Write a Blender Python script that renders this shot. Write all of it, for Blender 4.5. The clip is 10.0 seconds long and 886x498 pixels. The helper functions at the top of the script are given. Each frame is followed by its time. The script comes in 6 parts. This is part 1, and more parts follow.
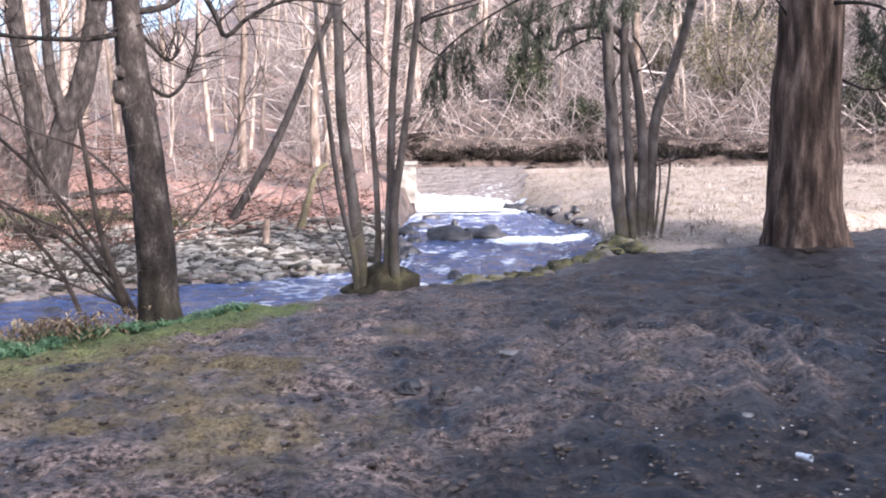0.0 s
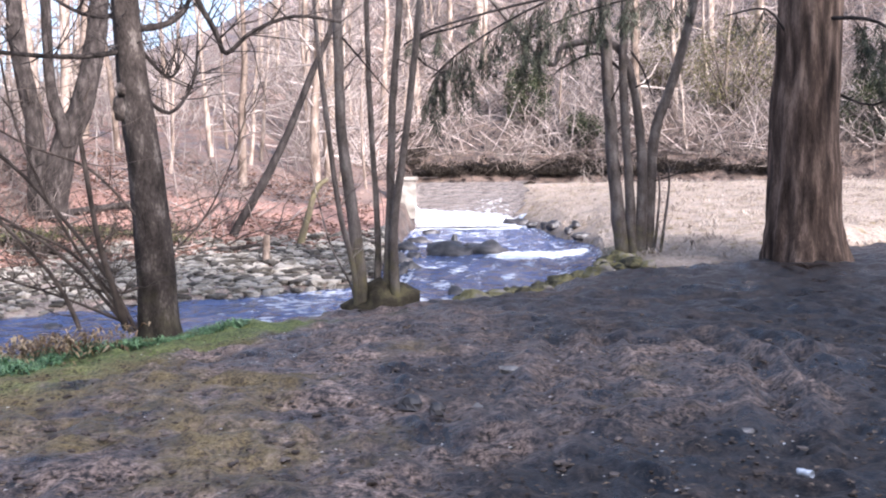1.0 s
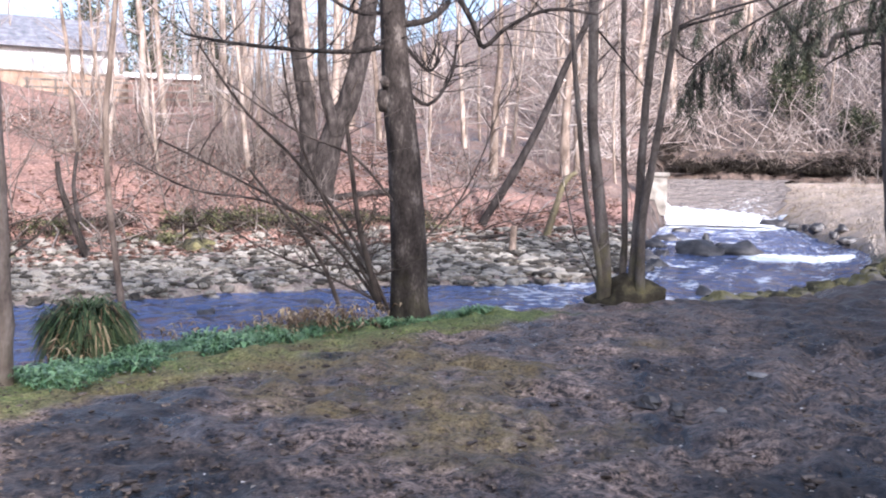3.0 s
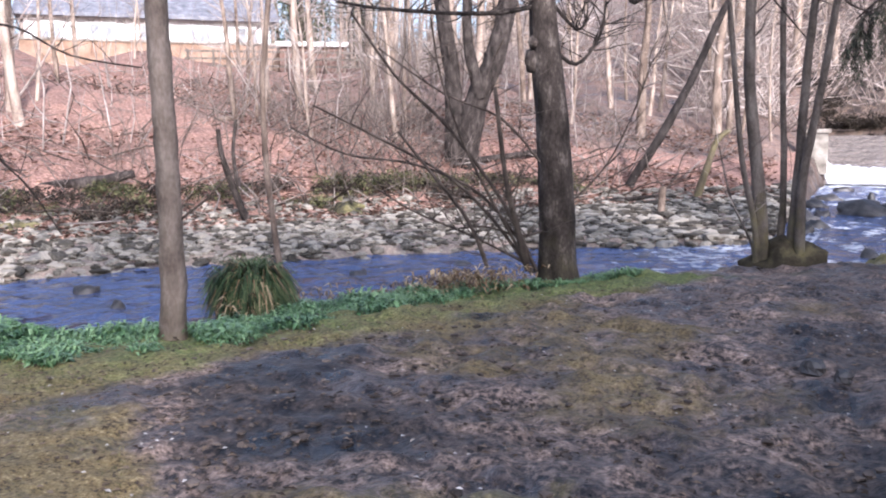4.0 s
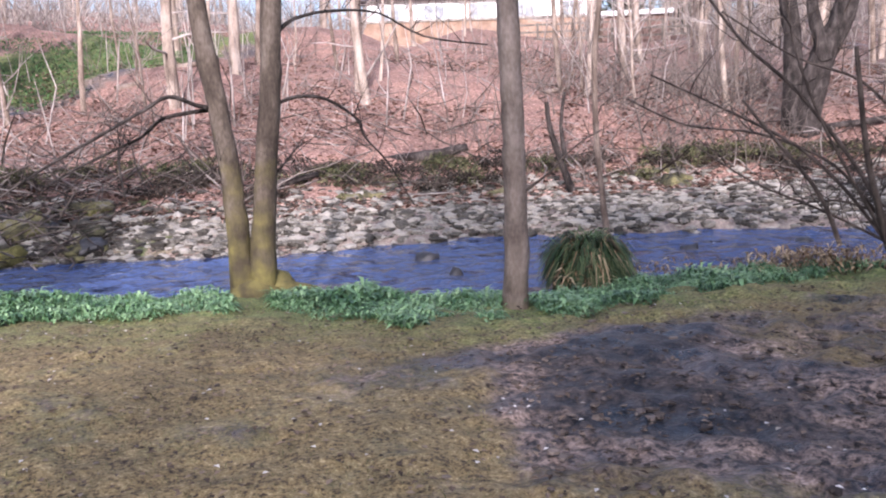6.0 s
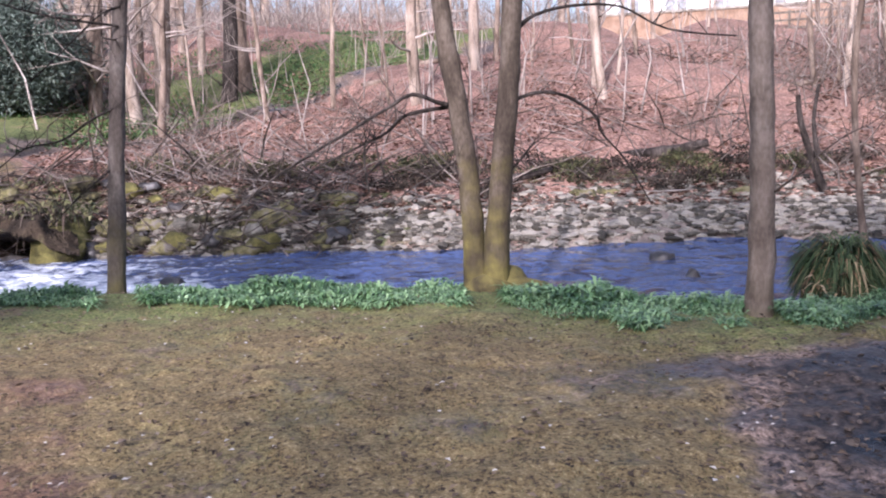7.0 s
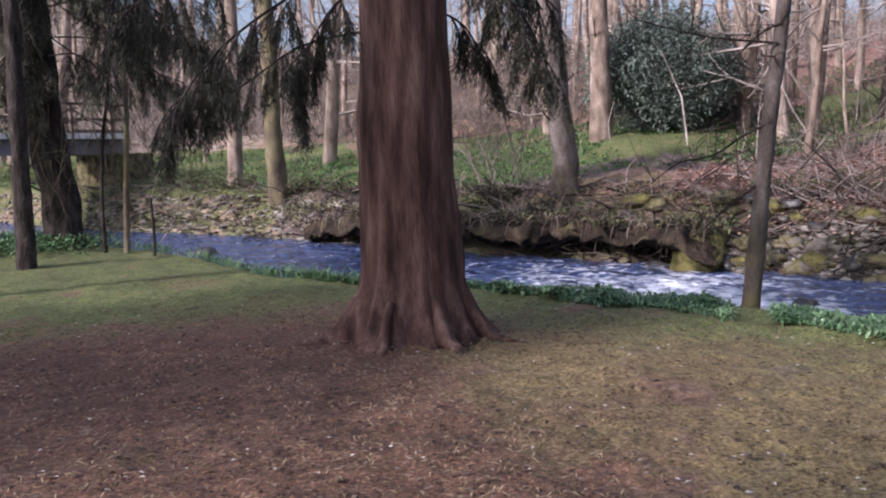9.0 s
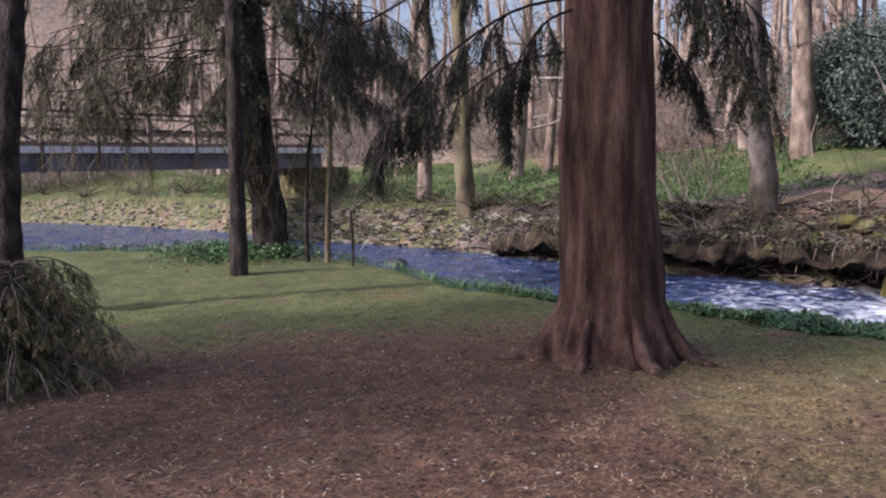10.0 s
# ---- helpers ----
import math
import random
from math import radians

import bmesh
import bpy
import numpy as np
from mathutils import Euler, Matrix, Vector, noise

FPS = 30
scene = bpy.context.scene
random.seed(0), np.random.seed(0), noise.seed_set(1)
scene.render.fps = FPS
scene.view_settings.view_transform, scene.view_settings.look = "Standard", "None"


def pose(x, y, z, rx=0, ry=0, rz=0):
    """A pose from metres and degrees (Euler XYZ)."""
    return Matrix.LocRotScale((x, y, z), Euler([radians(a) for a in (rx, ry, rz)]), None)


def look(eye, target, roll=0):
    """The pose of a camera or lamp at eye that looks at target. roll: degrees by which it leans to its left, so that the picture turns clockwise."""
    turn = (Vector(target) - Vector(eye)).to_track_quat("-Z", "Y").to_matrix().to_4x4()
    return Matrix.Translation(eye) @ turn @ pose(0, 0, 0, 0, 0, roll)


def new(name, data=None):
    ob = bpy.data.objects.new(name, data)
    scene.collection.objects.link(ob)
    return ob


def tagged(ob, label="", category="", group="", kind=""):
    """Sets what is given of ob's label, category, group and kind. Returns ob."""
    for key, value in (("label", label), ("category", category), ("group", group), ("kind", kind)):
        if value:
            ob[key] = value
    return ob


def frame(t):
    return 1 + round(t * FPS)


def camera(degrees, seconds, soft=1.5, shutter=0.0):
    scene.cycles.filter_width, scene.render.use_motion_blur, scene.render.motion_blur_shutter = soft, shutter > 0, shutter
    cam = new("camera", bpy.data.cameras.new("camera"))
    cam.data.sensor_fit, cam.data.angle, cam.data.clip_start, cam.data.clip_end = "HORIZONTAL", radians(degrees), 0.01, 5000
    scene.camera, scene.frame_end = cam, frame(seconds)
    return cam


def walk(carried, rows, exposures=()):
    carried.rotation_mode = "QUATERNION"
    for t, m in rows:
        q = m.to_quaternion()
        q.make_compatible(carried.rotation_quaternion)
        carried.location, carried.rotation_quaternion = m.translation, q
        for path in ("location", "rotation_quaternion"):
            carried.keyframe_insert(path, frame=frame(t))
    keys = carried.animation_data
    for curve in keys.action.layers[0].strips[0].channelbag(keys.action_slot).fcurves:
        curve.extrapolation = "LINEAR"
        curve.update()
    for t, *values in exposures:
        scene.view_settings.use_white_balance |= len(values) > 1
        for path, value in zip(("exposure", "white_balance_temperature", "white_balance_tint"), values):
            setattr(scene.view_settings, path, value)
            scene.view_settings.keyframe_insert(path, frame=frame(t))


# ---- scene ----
from functools import lru_cache


# ---- camera ----
def view(x, y, z, yaw, pitch, roll):
    a, p = radians(yaw), radians(pitch)
    way = Vector((-math.sin(a) * math.cos(p), math.cos(a) * math.cos(p), math.sin(p)))
    return look((x, y, z), Vector((x, y, z)) + way, roll)


cam = camera(52, 10.0, soft=2.0)
PATH = [
    (0, view(-0.000, 0.000, 1.600, 0.44, -5.19, -0.56)),
    (0.5, view(0.004, -0.008, 1.601, 0.67, -4.74, -0.55)),
    (1, view(0.004, -0.005, 1.606, 0.44, -4.24, -0.70)),
    (1.5, view(0.014, -0.019, 1.608, 1.60, -3.73, -0.82)),
    (2, view(0.022, -0.031, 1.609, 3.75, -3.59, -0.77)),
    (2.5, view(0.019, -0.040, 1.602, 9.20, -3.58, -0.35)),
    (3, view(0.014, -0.049, 1.593, 15.88, -4.66, 0.84)),
    (3.2, view(0.010, -0.048, 1.588, 17.37, -5.47, 0.93)),
    (4.3, view(-0.058, -0.127, 1.589, 28.48, -7.55, -0.85)),
    (4.5, view(-0.074, -0.140, 1.592, 30.98, -7.70, -1.17)),
    (5, view(-0.116, -0.175, 1.593, 36.17, -8.29, -0.79)),
    (5.2, view(-0.141, -0.187, 1.593, 38.44, -8.70, -0.63)),
    (6.3, view(-0.291, -0.186, 1.602, 47.53, -8.71, -1.77)),
    (6.5, view(-0.309, -0.182, 1.606, 50.20, -9.05, -1.61)),
    (7, view(-0.317, -0.171, 1.619, 59.30, -8.47, -1.96)),
    (7.5, view(-0.315, -0.167, 1.621, 66.68, -7.95, -2.39)),
    (8, view(-0.303, -0.190, 1.627, 77.52, -6.69, -2.10)),
    (8.5, view(-0.292, -0.198, 1.622, 88.91, -6.46, -1.91)),
    (9, view(-0.298, -0.236, 1.624, 97.95, -6.29, -1.46)),
    (9.5, view(-0.254, -0.308, 1.646, 102.29, -6.12, -1.42)),
    (10, view(-0.190, -0.379, 1.666, 109.30, -5.16, -1.13)),
]
walk(cam, PATH, exposures=[(0, 1.68, 5500, 16), (3, 1.48, 5400, 15), (5, 1.25, 5450, 18), (7, 1.04, 5450, 22), (8.5, 0.66, 5500, 22), (10, 0.5, 5650, 22)])

# ---- light ----
SUN_YAW, SUN_UP = 222.0, 27.0     # degrees: from ahead of the first view turning left; above the horizon
world = bpy.data.worlds.new("sky")
scene.world = world
world.use_nodes = True
wn = world.node_tree
sky = wn.nodes.new("ShaderNodeTexSky")
sky.sky_type, sky.sun_disc = "NISHITA", False
sky.sun_elevation, sky.sun_rotation = radians(SUN_UP), radians(-SUN_YAW)
sky.air_density, sky.dust_density, sky.ozone_density = 1.0, 5.0, 1.0
wn.nodes["Background"].inputs[1].default_value = 0.15
veil = wn.nodes.new("ShaderNodeHueSaturation")             # thin high cloud pales the sky
veil.inputs["Saturation"].default_value = 0.7
wn.links.new(sky.outputs[0], veil.inputs["Color"])
wn.links.new(veil.outputs[0], wn.nodes["Background"].inputs[0])
sun = new("sun", bpy.data.lights.new("sun", "SUN"))
sun.data.energy, sun.data.angle, sun.data.color = 2.8, radians(1.6), (1.0, 0.88, 0.77)
sun_way = Vector((-math.sin(radians(SUN_YAW)) * math.cos(radians(SUN_UP)), math.cos(radians(SUN_YAW)) * math.cos(radians(SUN_UP)), math.sin(radians(SUN_UP))))
sun.matrix_world = look(sun_way * 200, (0, 0, 0))

# ---- materials ----
def mat(name, cols, scale=6.0, rough=0.85, bump=0.4, fine=40.0, stretch=(1, 1, 1), spec=0.25, depth=0.03, per_object=0.0, per_island=0.0, metal=0.0):
    """A surface whose colour wanders between the given ones at two scales, with relief."""
    m = bpy.data.materials.new(name)
    m.use_nodes = True
    t = m.node_tree
    n, l = t.nodes, t.links
    b = n["Principled BSDF"]
    co = n.new("ShaderNodeTexCoord")
    mp = n.new("ShaderNodeMapping")
    mp.inputs["Scale"].default_value = stretch
    l.new(co.outputs["Object"], mp.inputs[0])
    big, small = n.new("ShaderNodeTexNoise"), n.new("ShaderNodeTexNoise")
    big.inputs["Scale"].default_value, big.inputs["Detail"].default_value = scale, 6
    small.inputs["Scale"].default_value, small.inputs["Detail"].default_value = fine, 5
    for k in (big, small):
        l.new(mp.outputs[0], k.inputs["Vector"])
    mix = n.new("ShaderNodeMath")
    mix.operation = "MULTIPLY_ADD"
    l.new(small.outputs["Fac"], mix.inputs[0])
    mix.inputs[1].default_value = 0.45
    sub = n.new("ShaderNodeMath")
    sub.operation = "MULTIPLY_ADD"
    l.new(big.outputs["Fac"], sub.inputs[0])
    sub.inputs[1].default_value, sub.inputs[2].default_value = 1.5, -0.475
    l.new(sub.outputs[0], mix.inputs[2])
    fac = mix.outputs[0]
    if per_object or per_island:
        src = n.new("ShaderNodeObjectInfo").outputs["Random"] if per_object else n.new("ShaderNodeNewGeometry").outputs["Random Per Island"]
        off = n.new("ShaderNodeMath")
        off.operation = "MULTIPLY_ADD"
        l.new(src, off.inputs[0])
        amount = per_object or per_island
        off.inputs[1].default_value = amount
        add = n.new("ShaderNodeMath")
        add.operation = "SUBTRACT"
        l.new(fac, add.inputs[0])
        add.inputs[1].default_value = amount / 2
        l.new(add.outputs[0], off.inputs[2])
        fac = off.outputs[0]
    ramp = n.new("ShaderNodeValToRGB")
    el = ramp.color_ramp.elements
    el[0].position, el[1].position = 0.2, 0.8
    el[0].color, el[1].color = (*cols[0], 1), (*cols[-1], 1)
    for i, c in enumerate(cols[1:-1]):
        el.new(0.2 + 0.6 * (i + 1) / (len(cols) - 1)).color = (*c, 1)
    l.new(fac, ramp.inputs[0])
    l.new(ramp.outputs[0], b.inputs["Base Color"])
    b.inputs["Roughness"].default_value, b.inputs["Specular IOR Level"].default_value, b.inputs["Metallic"].default_value = rough, spec, metal
    if bump:
        bp = n.new("ShaderNodeBump")
        bp.inputs["Strength"].default_value, bp.inputs["Distance"].default_value = bump, depth
        l.new(mix.outputs[0], bp.inputs["Height"])
        l.new(bp.outputs[0], b.inputs["Normal"])
    return m


def ground_material():
    m = bpy.data.materials.new("ground")
    m.use_nodes = True
    t = m.node_tree
    n, l = t.nodes, t.links
    b = n["Principled BSDF"]
    co = n.new("ShaderNodeTexCoord")
    zone = n.new("ShaderNodeAttribute")
    zone.attribute_name = "zone"
    sep = n.new("ShaderNodeSeparateColor")
    l.new(zone.outputs["Color"], sep.inputs[0])

    def noise_at(scale, detail=6, rough=0.6):
        k = n.new("ShaderNodeTexNoise")
        k.inputs["Scale"].default_value, k.inputs["Detail"].default_value, k.inputs["Roughness"].default_value = scale, detail, rough
        l.new(co.outputs["Object"], k.inputs["Vector"])
        return k.outputs["Fac"]

    def ramp(fac, stops):
        r = n.new("ShaderNodeValToRGB")
        e = r.color_ramp.elements
        e[0].position, e[0].color = stops[0][0], (*stops[0][1], 1)
        e[1].position, e[1].color = stops[-1][0], (*stops[-1][1], 1)
        for p, c in stops[1:-1]:
            e.new(p).color = (*c, 1)
        l.new(fac, r.inputs[0])
        return r.outputs[0]

    def blend(fac, a, c):
        k = n.new("ShaderNodeMix")
        k.data_type = "RGBA"
        l.new(fac, k.inputs["Factor"])
        l.new(a, k.inputs["A"])
        l.new(c, k.inputs["B"])
        return k.outputs["Result"]

    def mask(level, wobble, sharp=3.0):
        """A zone's weight with a ragged edge."""
        a = n.new("ShaderNodeMath")
        a.operation = "MULTIPLY_ADD"
        l.new(wobble, a.inputs[0])
        a.inputs[1].default_value, a.inputs[2].default_value = 2.6, -1.8
        s = n.new("ShaderNodeMath")
        s.operation = "ADD"
        l.new(level, s.inputs[0])
        l.new(a.outputs[0], s.inputs[1])
        k = n.new("ShaderNodeMath")
        k.operation, k.use_clamp = "MULTIPLY_ADD", True
        l.new(s.outputs[0], k.inputs[0])
        k.inputs[1].default_value, k.inputs[2].default_value = sharp, 0.5
        return k.outputs[0]

    def scaled(a, k, c):
        """a times k, plus c, which is a number or another field."""
        q = n.new("ShaderNodeMath")
        q.operation = "MULTIPLY_ADD"
        l.new(a, q.inputs[0])
        q.inputs[1].default_value = k
        if isinstance(c, float):
            q.inputs[2].default_value = c
        else:
            l.new(c, q.inputs[2])
        return q.outputs[0]

    def times(a, b, amount=1.0):
        q = n.new("ShaderNodeMix")
        q.data_type, q.blend_type = "RGBA", "MULTIPLY"
        q.inputs["Factor"].default_value = amount
        l.new(a, q.inputs["A"])
        l.new(b, q.inputs["B"])
        return q.outputs["Result"]

    n5 = noise_at(1.0, 10, 0.74)
    n2, n3 = noise_at(3.0, 8), noise_at(14, 8, 0.7)
    lump, clod, grit = noise_at(7.0, 3, 0.5), noise_at(25, 3, 0.55), noise_at(70, 2, 0.5)
    tuft, scrap = noise_at(34, 4, 0.6), noise_at(90, 2, 0.5)
    sward = scaled(tuft, 0.6, scaled(lump, 0.2, scaled(scrap, 0.3, -0.05)))
    churned = scaled(clod, 0.6, scaled(lump, 0.3, scaled(grit, 0.3, -0.1)))
    straw = ramp(n3, [(0.3, (0.16, 0.125, 0.098)), (0.5, (0.32, 0.262, 0.21)), (0.7, (0.5, 0.43, 0.355))])
    mud = ramp(churned, [(0.39, (0.012, 0.009, 0.0075)), (0.44, (0.045, 0.034, 0.027)), (0.5, (0.108, 0.08, 0.064)), (0.56, (0.16, 0.122, 0.098)), (0.65, (0.26, 0.203, 0.168))])
    turf_a = ramp(sward, [(0.39, (0.036, 0.023, 0.013)), (0.44, (0.125, 0.09, 0.039)), (0.5, (0.2, 0.148, 0.064)), (0.57, (0.255, 0.195, 0.088)), (0.64, (0.42, 0.335, 0.18))])
    turf_b = ramp(sward, [(0.37, (0.02, 0.022, 0.01)), (0.43, (0.068, 0.08, 0.025)), (0.5, (0.115, 0.142, 0.042)), (0.64, (0.23, 0.25, 0.09))])
    leaf = ramp(n3, [(0.34, (0.065, 0.035, 0.027)), (0.46, (0.2, 0.114, 0.087)), (0.57, (0.335, 0.205, 0.16)), (0.68, (0.54, 0.4, 0.32))])
    turf = blend(mask(zone.outputs["Alpha"], n5, 1.6), turf_a, turf_b)
    col = blend(mask(sep.outputs[1], n2), straw, turf)
    col = blend(mask(sep.outputs[2], n5, 2.0), col, leaf)
    bed = n.new("ShaderNodeAttribute")
    bed.attribute_name = "duff"
    col = blend(mask(bed.outputs["Fac"], n5, 1.8), col, ramp(sward, [(0.37, (0.02, 0.011, 0.008)), (0.43, (0.072, 0.038, 0.026)), (0.52, (0.13, 0.071, 0.043)), (0.58, (0.175, 0.1, 0.06)), (0.66, (0.33, 0.21, 0.13))]))
    patchy = ramp(n5, [(0.34, (0.5, 0.47, 0.46)), (0.45, (0.82, 0.8, 0.8)), (0.53, (1.05, 1.0, 0.97)), (0.66, (1.35, 1.28, 1.2))])
    col = times(col, patchy, 0.8)
    wetness = noise_at(1.5, 7, 0.68)                        # dark soaked hollows and pale trodden ridges
    mud = times(mud, ramp(wetness, [(0.37, (0.2, 0.185, 0.19)), (0.45, (0.6, 0.58, 0.59)), (0.52, (1.05, 1.0, 0.97)), (0.6, (1.6, 1.5, 1.43))]))
    wet = mask(sep.outputs[0], n5, 2.2)
    sog = n.new("ShaderNodeMapRange")                       # the wettest mud is the darkest
    l.new(sep.outputs[0], sog.inputs[0])
    sog.inputs[1].default_value, sog.inputs[2].default_value = 0.86, 1.24
    sog.inputs[3].default_value, sog.inputs[4].default_value = 1.12, 0.2
    mud = times(mud, sog.outputs[0])
    col = blend(wet, col, mud)
    l.new(col, b.inputs["Base Color"])
    rr = n.new("ShaderNodeMapRange")
    l.new(wetness, rr.inputs[0])
    rr.inputs[1].default_value, rr.inputs[2].default_value = 0.38, 0.6
    rr.inputs[3].default_value, rr.inputs[4].default_value = 0.2, 0.78
    rm = n.new("ShaderNodeMix")
    l.new(wet, rm.inputs["Factor"])
    rm.inputs["A"].default_value = 0.95
    l.new(rr.outputs[0], rm.inputs["B"])
    l.new(rm.outputs["Result"], b.inputs["Roughness"])
    b.inputs["Specular IOR Level"].default_value = 0.42
    bp = n.new("ShaderNodeBump")
    bp.inputs["Strength"].default_value, bp.inputs["Distance"].default_value = 0.6, 0.03
    l.new(churned, bp.inputs["Height"])
    l.new(bp.outputs[0], b.inputs["Normal"])
    return m


def water_material(name, deep):
    m = bpy.data.materials.new(name)
    m.use_nodes = True
    t = m.node_tree
    n, l = t.nodes, t.links
    b = n["Principled BSDF"]
    co = n.new("ShaderNodeTexCoord")
    w1, w2 = n.new("ShaderNodeTexNoise"), n.new("ShaderNodeTexNoise")
    w1.inputs["Scale"].default_value, w1.inputs["Detail"].default_value = 1.7, 3
    w2.inputs["Scale"].default_value, w2.inputs["Detail"].default_value = 4.5, 5
    for k in (w1, w2):
        l.new(co.outputs["Object"], k.inputs["Vector"])
    bp = n.new("ShaderNodeBump")
    bp.inputs["Strength"].default_value, bp.inputs["Distance"].default_value = 1.0, 0.5
    add = n.new("ShaderNodeMath")
    add.operation = "MULTIPLY_ADD"
    l.new(w2.outputs["Fac"], add.inputs[0])
    add.inputs[1].default_value = 0.3
    l.new(w1.outputs["Fac"], add.inputs[2])
    l.new(add.outputs[0], bp.inputs["Height"])
    l.new(bp.outputs[0], b.inputs["Normal"])
    at = n.new("ShaderNodeAttribute")
    at.attribute_name = "foam"
    k = n.new("ShaderNodeMath")
    k.operation = "ADD"
    l.new(at.outputs["Fac"], k.inputs[0])
    l.new(w2.outputs["Fac"], k.inputs[1])
    s = n.new("ShaderNodeMath")
    s.operation, s.use_clamp = "MULTIPLY_ADD", True
    l.new(k.outputs[0], s.inputs[0])
    s.inputs[1].default_value, s.inputs[2].default_value = 2.8, -2.3
    mix = n.new("ShaderNodeMix")
    mix.data_type = "RGBA"
    l.new(s.outputs[0], mix.inputs["Factor"])
    mix.inputs["A"].default_value, mix.inputs["B"].default_value = (*deep, 1), (0.82, 0.84, 0.88, 1)
    l.new(mix.outputs["Result"], b.inputs["Base Color"])
    rg = n.new("ShaderNodeMapRange")
    l.new(s.outputs[0], rg.inputs[0])
    rg.inputs[3].default_value, rg.inputs[4].default_value = 0.05, 0.8
    l.new(rg.outputs[0], b.inputs["Roughness"])
    b.inputs["IOR"].default_value = 1.33
    b.inputs["Specular IOR Level"].default_value = 0.6
    return m


GROUND = ground_material()
WATER = water_material("river_water", (0.06, 0.084, 0.178))
STONE = mat("river_stone", [(0.055, 0.048, 0.037), (0.155, 0.138, 0.11), (0.3, 0.27, 0.225)], 5, 0.8, 0.5, 30, per_object=0.9)
STONES = mat("river_stones", [(0.045, 0.038, 0.029), (0.15, 0.133, 0.106), (0.31, 0.28, 0.233)], 5, 0.8, 0.4, 30, per_island=1.0)
MOSSY = mat("mossy_stone", [(0.03, 0.027, 0.016), (0.075, 0.066, 0.038), (0.135, 0.12, 0.052), (0.2, 0.175, 0.085), (0.2, 0.175, 0.15)], 4, 0.95, 0.9, 30, per_object=0.5, depth=0.05)
YELLOW_MOSS = mat("yellow_moss", [(0.04, 0.035, 0.017), (0.11, 0.099, 0.033), (0.2, 0.178, 0.06)], 3, 0.95, 0.9, 25, depth=0.06)
WETROCK = mat("wet_rock", [(0.012, 0.011, 0.011), (0.045, 0.04, 0.038), (0.10, 0.09, 0.085)], 4, 0.45, 0.5, 25, spec=0.5)
BARK_DARK = mat("alder_bark", [(0.015, 0.012, 0.01), (0.043, 0.034, 0.029), (0.1, 0.082, 0.072)], 8, 0.92, 1.0, 40, (1, 1, 0.4), depth=0.06)
# a darker variant of the alder bark colours
BARK_BLACK = mat("blackish_bark", [(0.012, 0.009, 0.008), (0.03, 0.024, 0.021), (0.065, 0.054, 0.048)], 6, 0.9, 0.8, 40, (1, 1, 0.4))
BARK_GREY = mat("grey_bark", [(0.07, 0.055, 0.043), (0.15, 0.122, 0.098), (0.25, 0.21, 0.175)], 5, 0.9, 0.6, 40, (1, 1, 0.5))
BARK_MOSS = mat("mossy_bark", [(0.06, 0.046, 0.033), (0.13, 0.105, 0.07), (0.17, 0.145, 0.075), (0.24, 0.2, 0.15)], 3, 0.95, 0.7, 30, (1, 1, 0.5))
BARK_TAN = mat("weathered_redwood_bark", [(0.022, 0.014, 0.01), (0.085, 0.057, 0.042), (0.25, 0.178, 0.133)], 3, 0.95, 0.8, 30, (2.2, 2.2, 0.35), depth=0.05)
BARK_RED = mat("redwood_bark", [(0.036, 0.02, 0.016), (0.105, 0.06, 0.046), (0.215, 0.136, 0.106)], 4, 0.95, 0.5, 30, (2.2, 2.2, 0.35), depth=0.05)
BARK_PALE = mat("pale_bark", [(0.11, 0.08, 0.06), (0.25, 0.19, 0.147), (0.42, 0.34, 0.278)], 4, 0.9, 0.6, 30, (1, 1, 0.4), per_object=0.4)
TWIG = mat("twigs", [(0.14, 0.112, 0.096), (0.33, 0.278, 0.242), (0.52, 0.452, 0.405)], 1.2, 0.9, 0, 10, per_object=0.3)
TWIG_PALE = mat("pale_pink_twigs", [(0.2, 0.155, 0.135), (0.43, 0.355, 0.31), (0.62, 0.53, 0.475)], 0.8, 0.9, 0, 10, per_island=0.5)
TWIG_BROWN = mat("brown_twigs", [(0.08, 0.061, 0.05), (0.185, 0.148, 0.124), (0.31, 0.262, 0.228)], 1.2, 0.9, 0, 10, per_object=0.3)
TWIG_DARK = mat("dark_twigs", [(0.035, 0.026, 0.02), (0.08, 0.062, 0.05), (0.14, 0.11, 0.09)], 3, 0.9, 0, 10)

